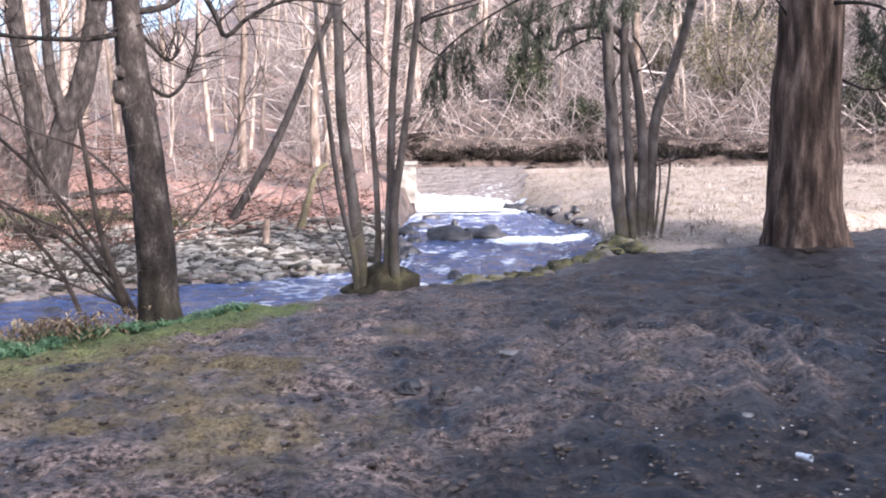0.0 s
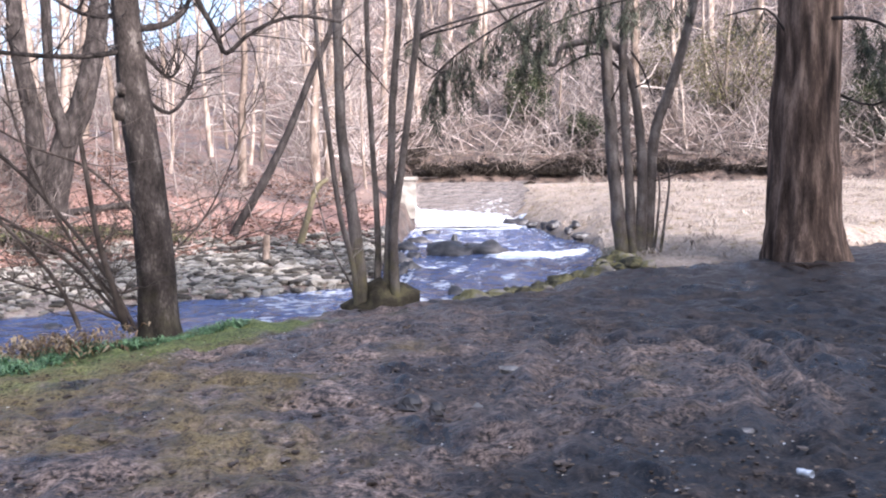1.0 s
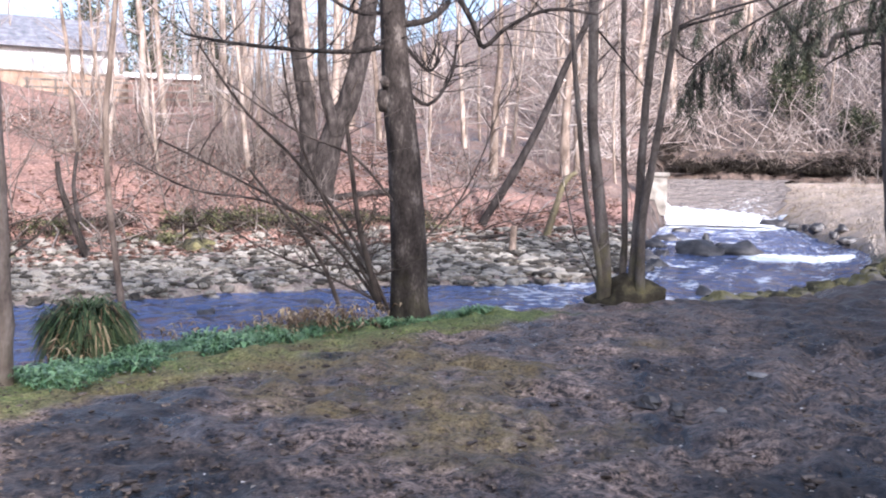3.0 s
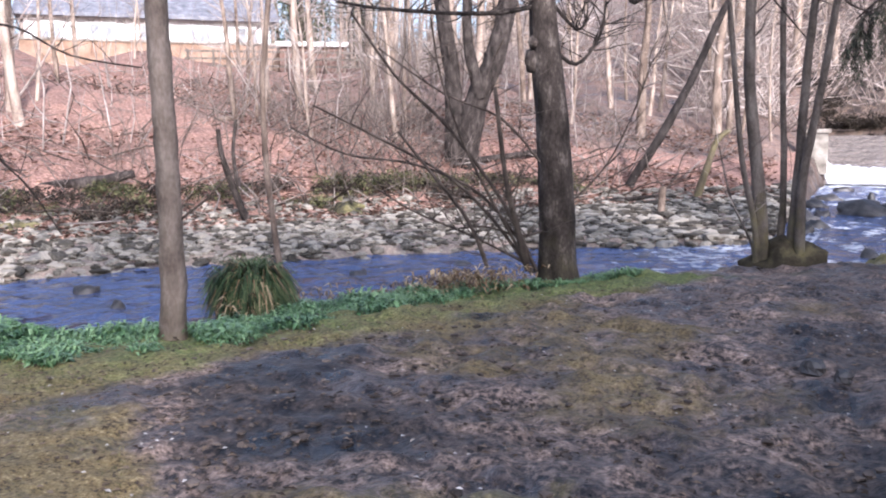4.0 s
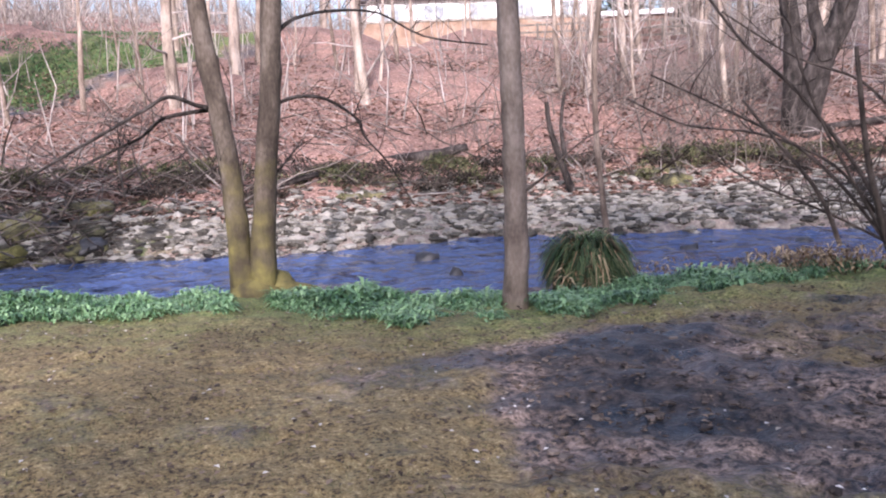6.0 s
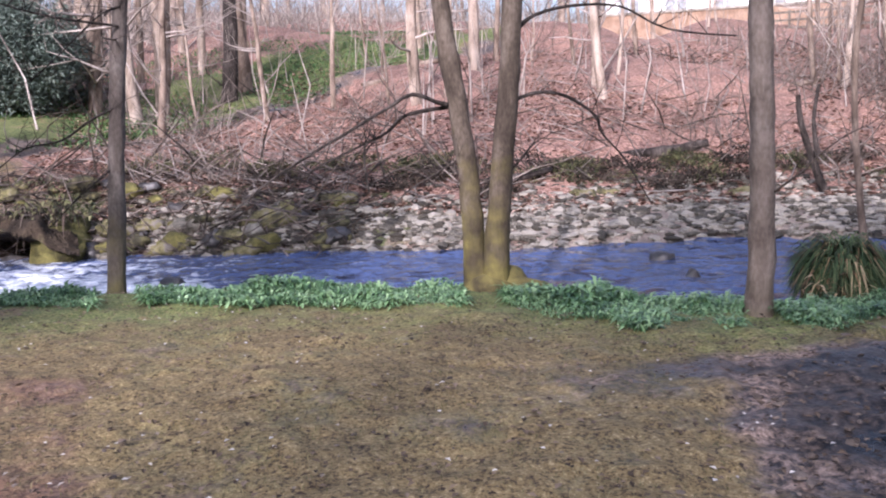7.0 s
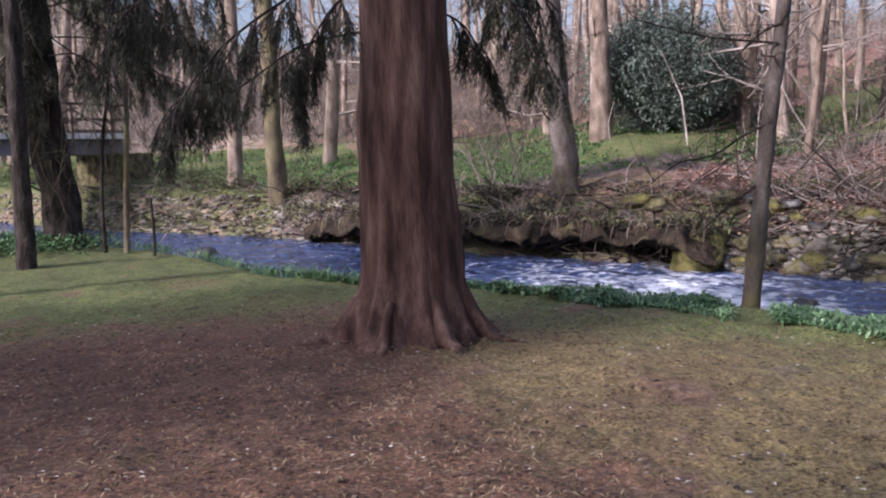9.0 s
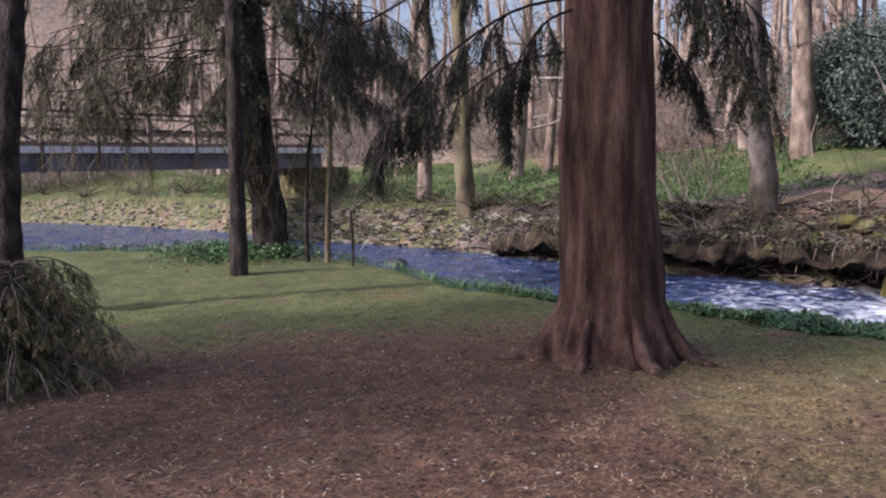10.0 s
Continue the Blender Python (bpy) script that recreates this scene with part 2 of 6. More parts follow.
# ---- geometry helpers ----
class Geo:
    """Vertices and faces gathered for one mesh."""

    def __init__(self):
        self.v, self.f = [], []

    def tube(self, pts, radii, sides=8, rough=0.0, smooth=3, cap=True):
        pts = [Vector(p) for p in pts]
        if smooth > 1 and len(pts) > 2:
            out, rad = [], []
            for i in range(len(pts) - 1):
                p0, p1, p2, p3 = pts[max(i - 1, 0)], pts[i], pts[i + 1], pts[min(i + 2, len(pts) - 1)]
                for k in range(smooth):
                    s = k / smooth
                    out.append(0.5 * (2 * p1 + (p2 - p0) * s + (2 * p0 - 5 * p1 + 4 * p2 - p3) * s * s + (3 * p1 - p0 - 3 * p2 + p3) * s ** 3))
                    rad.append(radii[i] * (1 - s) + radii[i + 1] * s)
            pts, radii = out + [pts[-1]], rad + [radii[-1]]
        start = len(self.v)
        side = None
        for i, p in enumerate(pts):
            d = (pts[min(i + 1, len(pts) - 1)] - pts[max(i - 1, 0)]).normalized()
            if side is None:
                side = d.orthogonal().normalized()
            side = (side - d * side.dot(d)).normalized()
            up = d.cross(side)
            for k in range(sides):
                a = 2 * math.pi * k / sides
                q = radii[i] * (math.cos(a) * side + math.sin(a) * up)
                if rough:
                    q *= 1 + rough * (noise.noise((p + q * 2) * (1.2 / max(radii[0], 0.05)) * 0.5) + 0.5 * noise.noise((p + q) * (3.0 / max(radii[0], 0.05))))
                self.v.append(p + q)
        for i in range(len(pts) - 1):
            for k in range(sides):
                a, b = start + i * sides + k, start + i * sides + (k + 1) % sides
                self.f.append((a, b, b + sides, a + sides))
        if cap:
            last = start + (len(pts) - 1) * sides
            self.f.append(tuple(range(last, last + sides)))
        return self

    def blob(self, centre, size, seed, turn=0.0, rough=0.35, rings=4, sides=7, flat=0.0):
        """An uneven stone: a lumpy closed form with facets."""
        start, c = len(self.v), Vector(centre)
        ca, sa = math.cos(turn), math.sin(turn)

        def put(x, y, z):
            s = 1 + rough * noise.noise(Vector((x * 1.3 + seed * 7.1, y * 1.3 - seed * 3.7, z * 1.3 + seed)))
            x, y, z = x * size[0] * s, y * size[1] * s, max(z, -0.75 + flat) * size[2] * s
            self.v.append(c + Vector((x * ca - y * sa, x * sa + y * ca, z)))
        put(0, 0, 1)
        for i in range(1, rings):
            t = math.pi * i / rings
            for k in range(sides):
                a = 2 * math.pi * (k + 0.5 * (i % 2)) / sides
                put(math.sin(t) * math.cos(a), math.sin(t) * math.sin(a), math.cos(t))
        put(0, 0, -1)
        for k in range(sides):
            self.f.append((start, start + 1 + k, start + 1 + (k + 1) % sides))
            for i in range(rings - 2):
                a, b = start + 1 + i * sides + k, start + 1 + i * sides + (k + 1) % sides
                self.f.append((a, a + sides, b + sides, b))
            a, b = start + 1 + (rings - 2) * sides + k, start + 1 + (rings - 2) * sides + (k + 1) % sides
            self.f.append((a, start + 1 + (rings - 1) * sides, b))
        return self

    def box(self, lo, hi):
        s = len(self.v)
        for z in (lo[2], hi[2]):
            self.v += [Vector((lo[0], lo[1], z)), Vector((hi[0], lo[1], z)), Vector((hi[0], hi[1], z)), Vector((lo[0], hi[1], z))]
        self.f += [tuple(s + k for k in q) for q in ((3, 2, 1, 0), (4, 5, 6, 7), (0, 1, 5, 4), (1, 2, 6, 5), (2, 3, 7, 6), (3, 0, 4, 7))]
        return self

    def leaf(self, p, d, up, length, width, bend=0.0):
        """A pointed leaf blade of two folded halves."""
        s = len(self.v)
        side = d.cross(up).normalized() * width / 2
        mid = p + d * length * 0.5 + up * bend * length * 0.3
        self.v += [p, mid + side, p + d * length - up * bend * length * 0.4, mid - side]
        self.f.append((s, s + 1, s + 2, s + 3))
        return self

    def mesh(self, name, smooth=True):
        me = bpy.data.meshes.new(name)
        me.from_pydata(self.v, [], self.f)
        if smooth:
            me.polygons.foreach_set("use_smooth", [True] * len(self.f))
        me.update()
        return me


def part(name, geo, material, parent=None, label="", smooth=True):
    """Links gathered geometry as one mesh object under a thing or a part."""
    me = geo if isinstance(geo, bpy.types.Mesh) else geo.mesh(name, smooth)
    if not me.materials:
        me.materials.append(material)
    ob = new(name, me)
    if parent is not None:
        ob.parent = parent
    if label:
        tagged(ob, label)
    return ob


# ---- lie of the land: ranges and heights along bearings from the viewpoint ----
BEARING = [-60, -30, -20, -12.5, -9.5, -8.8, -7, -5, -4.2, 2, 3.4, 5, 8, 14, 24, 34, 42, 48, 58, 66, 73, 80, 88, 96, 103, 110, 118, 126, 135, 160]
EDGE = [40, 29, 19.5, 17, 16.5, 16, 15, 14, 13.6, 12.9, 12.8, 12.7, 12.3, 11.4, 10.3, 9.3, 8.5, 8.6, 9.3, 9.5, 9.8, 10.2, 10.6, 11.2, 11.9, 13.2, 18.6, 20.5, 23, 28]
NEAR_WATER = [41, 30, 20.5, 20, 23, 24, 21.8, 19, 18.5, 15, 14.6, 14.3, 13.8, 12.8, 11.6, 10.6, 9.8, 9.9, 10.5, 10.8, 11.1, 11.5, 11.9, 12.5, 13.2, 14.5, 19.9, 22, 25, 30]
FAR_WATER = [41.5, 30.5, 21, 20.5, 23.8, 26, 29.6, 36.2, 38, 38, 25, 18.8, 17.5, 17.1, 16.6, 15.9, 16, 15.6, 15.2, 16.2, 16.9, 17.8, 19.2, 21, 23.8, 28, 33, 44, 58, 60]
TOE = [46, 46, 46, 46, 46, 46, 46, 46, 46, 46, 28, 26.5, 26, 23.5, 23, 20.5, 19.6, 19, 18.1, 18.8, 19.5, 20, 21.5, 23.5, 26.5, 31, 36, 47, 62, 64]
LEVEL = [0.15, 0.15, 0.12, 0.05, -0.3, -0.38, -0.5, -0.5, -0.5, -0.5, -0.5, -0.5, -0.5, -0.53, -0.57, -0.6, -0.64, -0.68, -0.71, -0.75, -0.77, -0.79, -0.8, -0.82, -0.84, -0.86, -0.9, -0.95, -1.0, -1.0]
Z_TOE = [1.5] * 10 + [0.2, 0.1, -0.05, -0.05, -0.1, -0.15, -0.15, -0.15, -0.1, 0.15, 0.3, 0.35, 0.4, 0.35, 0.3, 0.3, 0.3, 0.3, 0.3, 0.3]
R_6 = [47] * 10 + [38, 32, 31, 28.5, 28, 26, 25, 25, 24, 25, 25, 25, 26, 28, 31, 36, 41, 52, 67, 68]
Z_6 = [1.15] * 10 + [0.8, 0.6, 0.8, 1.0, 1.9, 1.6, 1.5, 1.7, 1.3, 0.9, 0.7, 0.9, 1.1, 1.0, 0.9, 0.9, 0.8, 0.8, 0.8, 0.8]
R_7 = [54] * 10 + [50, 40, 38, 35, 34, 33, 32, 32, 32, 32, 32, 32, 32, 36, 38, 42, 48, 58, 74, 74]
Z_7 = [1.2] * 10 + [2.5, 1.8, 1.8, 2.0, 2.9, 3.0, 3.0, 3.0, 2.8, 2.2, 1.9, 1.9, 2.1, 1.8, 1.6, 1.5, 1.5, 1.5, 1.5, 1.5]
R_8 = [60] * 10 + [60, 55, 50, 47, 46, 45, 44, 44, 44, 44, 44, 44, 45, 48, 50, 55, 60, 70, 85, 85]
Z_8 = [5.0] * 10 + [6.0, 5.0, 4.0, 3.8, 4.1, 4.5, 5.0, 5.0, 5.4, 5.4, 5.2, 4.4, 3.6, 2.8, 2.8, 2.8, 2.8, 2.8, 3.0, 3.0]
Z_9 = [32.0] * 10 + [32, 30, 26, 20, 13, 8, 8, 8, 12, 13.5, 14, 14, 14, 13, 13, 14, 19, 24, 28, 28]


def along(table, a):
    return np.interp(a, BEARING, table)


def water_level(a, r):
    up = np.clip((r - 17) * 0.015, 0, 0.32) * np.clip((6 - a) / 3, 0, 1)
    return along(LEVEL, a) + up


def dip(a):
    """How far the near bank falls towards its edge."""
    return float(np.interp(a, [-12, -4, 5, 58, 80, 100, 118], [0, 0.1, 0.13, 0.12, 0.08, 0.04, 0]))


@lru_cache(maxsize=None)
def profile(a):
    """Ranges and heights of the land's bends along one bearing."""
    e, w1, w2, toe, lv = (float(along(t, a)) for t in (EDGE, NEAR_WATER, FAR_WATER, TOE, LEVEL))
    bed = float(np.interp(a, [-12.5, -9.6, -8.9], [0.0, -0.12, 0.25]))
    far_lv = float(water_level(a, w2))
    rs = [0, e - 3.2, e - 0.4, e + 0.1, w1, w2 - 0.2, w2 + 0.5, toe, along(R_6, a), along(R_7, a), along(R_8, a), 110, 300, 900]
    zs = [0, 0, -dip(a), -0.12 - dip(a), lv - bed, far_lv - bed, far_lv + 0.12, along(Z_TOE, a), along(Z_6, a), along(Z_7, a), along(Z_8, a), along(Z_9, a), along(Z_9, a) * 1.8 + 4, along(Z_9, a) * 1.8 + 10]
    return np.maximum.accumulate(np.array(rs, float)), np.array(zs, float)


def land(a, r):
    return float(np.interp(r, *profile(round(a * 20) / 20)))


def spot(a, r, lift=0.0):
    """A place on the land at a bearing and range."""
    return Vector((-r * math.sin(radians(a)), r * math.cos(radians(a)), land(a, r) + lift))


def stand(a, r, lift=0.0, turn=0.0):
    p = spot(a, r, lift)
    return pose(p.x, p.y, p.z, 0, 0, a + turn)


def flat_at(a, r):
    return Vector((-r * math.sin(radians(a)), r * math.cos(radians(a)), 0))


RUT_LINES = [[(-6.9, 9.2), (-6.5, 7.2), (-5.2, 5.8)], [(-9.5, 9.0), (-10.1, 7.0), (-9.5, 6.0)], [(-15.5, 9.4), (-18.9, 8.2), (-20.2, 6.8), (-20.6, 5.6)], [(-18.6, 9.5), (-21.0, 8.6), (-22.6, 7.2)], [(-8.0, 8.8), (-8.2, 6.9), (-7.2, 5.6)]]
RUTS = [(flat_at(*l[i]), flat_at(*l[i + 1])) for l in RUT_LINES for i in range(len(l) - 1)]


def build_ground():
    bearings = np.concatenate([np.arange(-180, -36, 6.0), np.arange(-36, 144, 0.4), np.arange(144, 180, 6.0)])
    ranges = np.concatenate([[0.0], np.geomspace(0.8, 3.4, 36), np.geomspace(3.45, 14, 270), np.geomspace(14.3, 60, 100), np.geomspace(63, 900, 24)])
    verts, zone, duff = [], [], []
    for a in bearings:
        ac = max(min(a, 160), -60)
        rs, zs = profile(ac)
        zz = np.interp(ranges, rs, zs)
        e, w1, w2, toe = (float(along(t, ac)) for t in (EDGE, NEAR_WATER, FAR_WATER, TOE))
        for r, z in zip(ranges, zz):
            x, y = -r * math.sin(radians(a)), r * math.cos(radians(a))
            p = Vector((x, y, 0))
            bump = 0.05 * noise.noise(p * 0.9) + 0.03 * noise.noise(p * 2.7) + 0.018 * noise.noise(p * 7)
            if 1 < r < e and -36 <= a < 60:
                churn = np.interp(a, [-40, 20, 45, 60], [1, 1, 0.5, 0])
                bump += churn * (0.08 * abs(noise.noise(p * 1.7 + Vector((9, 2, 0)))) + 0.05 * noise.noise(p * 4.3) + 0.035 * noise.noise(p * 7.5))
                if a < 0:
                    for q0, q1 in RUTS:
                        s = max(0.0, min(1.0, (p - q0).dot(q1 - q0) / (q1 - q0).length_squared))
                        d = (p - q0.lerp(q1, s)).length
                        if d < 0.5:
                            bump += -0.07 * math.exp(-(d / 0.1) ** 2) + 0.035 * math.exp(-((d - 0.22) / 0.09) ** 2)
            if r > toe:
                bump = bump * 2 + min((r - toe) * 0.05, 0.9) * noise.noise(p * 0.22)
            if r < 1:
                bump = 0
            mud = grass = litter = green = 0.0
            if r < e + 0.3:
                true_a = a
                a = a + (13 * noise.noise(p * 0.33) + 6 * noise.noise(p * 0.9)) * (1 + 3 / (1 + r)) 
                a = a if a > -48 else a + 360
                mud = np.interp(a, [-48, 0, 14, 26, 40, 48, 58, 90, 104, 136, 180, 230, 312], [1.4, 1.15, 0.62, 0.38, 0.36, 0.32, 0.25, 0.16, 0.02, 0.05, 0.8, 1.2, 1.4])
                mud += 0.8 * np.interp(r, [3.6, 4.5, 6.4, 7.4], [0, 1, 1, 0]) * np.interp(a, [22, 28, 38, 45], [0, 1, 1, 0])
                mud -= 0.9 * np.interp(r, [e - 2.6, e - 1.2], [0, 1]) * np.interp(a, [8, 16], [0, 1])
                mud -= 0.15 * np.interp(r, [4.2, 4.8, 5.6, 6.2], [0, 1, 1, 0]) * np.interp(a, [4, 9, 18, 24], [0, 1, 1, 0])
                mud += 0.5 * np.interp(r, [4.5, 5.3], [1, 0]) * np.interp(a, [-6, 0, 21, 27], [0, 1, 1, 0])
                worn = np.interp(true_a, [-26, -21, -5, -1], [0, 1, 1, 0]) * np.interp(r + noise.noise(p * 0.8), [5.4, 6.6, 8.6, 9.8], [0, 1, 1, 0])
                worn = max(worn, 0.8 * np.interp(true_a, [-6, -1, 9, 15], [0, 1, 1, 0]) * np.interp(r + noise.noise(p * 0.8), [7.0, 8.4, 11, 12.4], [0, 1, 1, 0]))
                mud = mud + (min(mud, 0.93) - mud) * worn                # drier trodden earth between the ruts
                grass = 1.3
                litter = np.interp(a, [82, 103, 140, 190], [0.0, 0.68, 0.6, 0.1]) * np.interp(r, [8, 10.5], [1, 0.1])
                green = np.interp(r, [e - 3.2, e - 1.6, e - 0.8], [0.2, 0.55, 0.95]) * np.interp(a, [-8, 4], [0, 1]) + np.interp(a, [104, 118], [0.2, 0.75]) * np.interp(r, [8, 10], [0, 1]) + 0.3 * np.interp(r, [3.8, 5], [1, 0]) * np.interp(a, [10, 20, 45], [0.5, 1, 0])
                near = float(np.interp(r, [1.6, 3.4], [0, 1]))          # trodden earth underfoot
                mud, litter, green = 0.55 + (mud - 0.55) * near, litter * near, green * near
                a = true_a
            elif r < w1 + 0.3:
                grass, green, mud = (1.0, 0.8, 0.5) if a > -12 else (0.2, 0.3, 0.25)
            elif r < w2 and a > -8.9:
                mud = 1.2
            elif r < toe:
                if a < 3.4:
                    grass, green, mud = (0.3, 0.1, 0.1) if a < -4 else (0.3, 0.2, 0.95)
                else:
                    mud, litter = 0.5, np.interp(r, [w2 + 2, toe], [0.0, 0.8])
                    if a > 62:
                        litter, grass, green, mud = 0.35, 0.9, 1.1, 0.55
                    if a > 108:
                        litter, grass, green, mud = 0.3, 0.7, 1.0, 0.15
            else:
                litter = 1.25
                if a > 55:
                    path = np.interp(a, [55, 62, 70, 80, 95, 140], [40, 36, 31, 26.0, 24.0, 40])
                    if path < r < path + 9 + 3 * noise.noise(p * 0.3):
                        litter, grass, green = 0.1, 1.4, 1.3
                    if abs(r - path - 0.4) < 0.9:
                        mud, litter, grass = 0.8, 0.4, 0.4
                    if a > 96 and r < toe + 12 + 3 * noise.noise(p * 0.3):
                        litter, grass, green = 0.0, 1.4, 1.3
                # mud weight here darkens the hill ground, as shade between the twigs
                if a < 3.4:
                    litter, mud, grass = 0.5, 0.95, 0.3
                elif a < 36 and r > along(R_6, a):
                    litter, mud = np.interp(a, [8, 26, 36], [0.75, 0.9, 1.25]), np.interp(a, [8, 20, 36], [0.6, 0.55, 0.3])
                if a > 84 and litter > 1:
                    litter, grass, green = np.interp(a, [96, 112], [0.5, 0.3]), np.interp(a, [96, 112], [0.9, 0.35]), 0.4
            verts.append((x, y, z + bump))
            zone += [mud, grass, litter, green]
            duff.append(1.5 * litter if r < e + 0.3 else 0.0)
    nb, nr = len(bearings), len(ranges)
    faces = []
    for i in range(nb):
        j = (i + 1) % nb
        for k in range(nr - 1):
            q = (i * nr + k, i * nr + k + 1, j * nr + k + 1, j * nr + k)
            faces.append(q)
    me = bpy.data.meshes.new("ground")
    me.from_pydata(verts, [], faces)
    me.polygons.foreach_set("use_smooth", [True] * len(faces))
    at = me.attributes.new("zone", "FLOAT_COLOR", "POINT")
    at.data.foreach_set("color", zone)
    me.attributes.new("duff", "FLOAT", "POINT").data.foreach_set("value", duff)
    me.materials.append(GROUND)
    tagged(new("ground", me), "muddy riverside park ground with turf, leaf litter and grassy slopes", "ground", kind="structure")


def build_water():
    bearings = np.arange(-9.8, 150, 0.4)
    verts, faces, foam = [], [], []
    n = 90
    for a in bearings:
        w1, w2 = float(along(EDGE, a)) + 0.15, float(along(FAR_WATER, a)) + 0.7
        for r in np.linspace(w1, w2, n):
            p = Vector((-r * math.sin(radians(a)), r * math.cos(radians(a)), 0))
            z = float(water_level(a, r)) + 0.05 * noise.noise(p * 1.3) + 0.03 * noise.noise(p * 3.1)
            f = 0.12
            if a < 6:
                f += 0.12 + 0.85 * math.exp(-((r - 24.6 + 0.3 * noise.noise(p * 1.1)) / 0.8) ** 2) * np.interp(a, [-9, -8, -3.4, -2.4], [0, 1, 1, 0]) + 0.8 * np.interp(r + 0.4 * noise.noise(p * 0.9), [34.6, 36.2], [0, 1]) + 0.4 * noise.noise(Vector((a * 0.9, r * 0.9, 9)))
            f += 0.5 * math.exp(-((a - 84) / 11) ** 2) * np.interp(r, [w1, (w1 + w2) / 2, w2], [0.6, 1, 0.3])
            # the term around bearing 106 whitens the water in place of glints
            f += 0.25 * math.exp(-((a - 9) / 5) ** 2) + 0.1 * math.exp(-((a - 106) / 12) ** 2) + 0.12 * noise.noise(Vector((a * 0.35, r * 1.1, 4)))
            verts.append((p.x, p.y, z))
            foam.append(f)
    for i in range(len(bearings) - 1):
        for k in range(n - 1):
            faces.append((i * n + k, i * n + k + 1, (i + 1) * n + k + 1, (i + 1) * n + k))
    me = bpy.data.meshes.new("water")
    me.from_pydata(verts, [], faces)
    me.polygons.foreach_set("use_smooth", [True] * len(faces))
    me.attributes.new("foam", "FLOAT", "POINT").data.foreach_set("value", foam)
    me.materials.append(WATER)
    tagged(new("water", me), "shallow blue river water broken by white ripples", "river", kind="structure")


build_ground()
build_water()

# ---- trees ----
def grow(geo, p, d, length, radius, levels, rng, sides=5, spread=0.6, lift=0.15, count=4, wander=0.22):
    """A limb that wanders, tapers and forks into finer ones."""
    pts, q, way = [p.copy()], p.copy(), d.normalized()
    n = 5 if sides > 3 else 3 if levels > 0 else 2
    for i in range(n):
        way = (way + Vector((rng.uniform(-1, 1), rng.uniform(-1, 1), rng.uniform(-1, 1))) * wander + Vector((0, 0, lift * 0.3))).normalized()
        q = q + way * length / n
        pts.append(q.copy())
    geo.tube(pts, [radius * (1 - 0.8 * i / n) for i in range(n + 1)], sides, 0, 1, cap=False)
    if levels > 0:
        for k in range(count):
            i = rng.randint(1, n)
            side = Vector((rng.uniform(-1, 1), rng.uniform(-1, 1), rng.uniform(-0.5, 0.8))).normalized()
            way = ((pts[i] - pts[i - 1]).normalized() * (1 - spread) + side * spread).normalized()
            grow(geo, pts[i], way, length * rng.uniform(0.4, 0.7), radius * (1 - 0.75 * i / n) * 0.6, levels - 1, rng, max(3, sides - 1), spread, lift, count, wander)


def tree_base(name, a, r, label, category="tree", group="", lift=-0.05):
    ob = new(name)
    ob.empty_display_size = 0.3
    ob.matrix_world = stand(a, r, lift - min(land(a, r), 0.0) if r < along(EDGE, a) + 0.3 else lift)
    tagged(ob, label, category, group)
    return ob


def line(pairs, depth=0.0, bow=0.0):
    """Upright points from (across, up) pairs, with a sway away from the viewer."""
    n = len(pairs)
    return [Vector((u, depth + bow * math.sin(2.2 * i / n), h)) for i, (u, h) in enumerate(pairs)]


def flared(geo, pts, radii, sides, lobes, flare_h, flare, rng, smooth=5):
    """A big trunk with buttress roots: round above, lobed at the foot."""
    start = len(geo.v)
    geo.tube(pts, radii, sides, 0.06, smooth, cap=False)
    for i in range(start, len(geo.v)):                      # furrows of the bark
        v = geo.v[i]
        c = Vector((pts[0].x, pts[0].y, v.z))
        ang = math.atan2(v.y - c.y, v.x - c.x)
        w = noise.noise(Vector((math.cos(ang) * 3.2, math.sin(ang) * 3.2, v.z * 0.35))) + 0.6 * noise.noise(Vector((math.cos(ang) * 8, math.sin(ang) * 8, v.z * 0.6)))
        geo.v[i] = c + (v - c) * (1 + 0.075 * w)
    foot = pts[0].z
    phase = [rng.uniform(-0.25, 0.25) for _ in range(lobes)]
    reach = [rng.uniform(0.2, 1.3) for _ in range(lobes)]
    for i in range(start, len(geo.v)):
        v = geo.v[i]
        t = max(0.0, 1 - (v.z - foot) / flare_h)
        if t <= 0:
            continue
        centre = Vector((pts[0].x, pts[0].y, v.z))
        out = v - centre
        ang = math.atan2(out.y, out.x)
        k = ang / (2 * math.pi) * lobes
        lobe = 0.5 + 0.5 * math.cos(2 * math.pi * (k + phase[int(k) % lobes] * 0.6))
        geo.v[i] = centre + out * (1 + flare * t ** 2.2 * (0.4 + 0.9 * lobe * (reach[round(k) % lobes] if lobe > 0.02 else 0))) + Vector((0, 0, -0.06 * t))


def twigs_on(geo, pts, rng, n, length, radius, levels=1, up=0.3):
    for _ in range(n):
        i = rng.randint(max(1, len(pts) // 3), len(pts) - 1)
        s = rng.random()
        p = pts[i - 1].lerp(pts[i], s)
        d = Vector((rng.uniform(-1, 1), rng.uniform(-0.8, 0.8), rng.uniform(-0.5, 1) + up))
        grow(geo, p, d, length * rng.uniform(0.5, 1.2), radius, levels, rng, 4, 0.6, 0.1, 3)


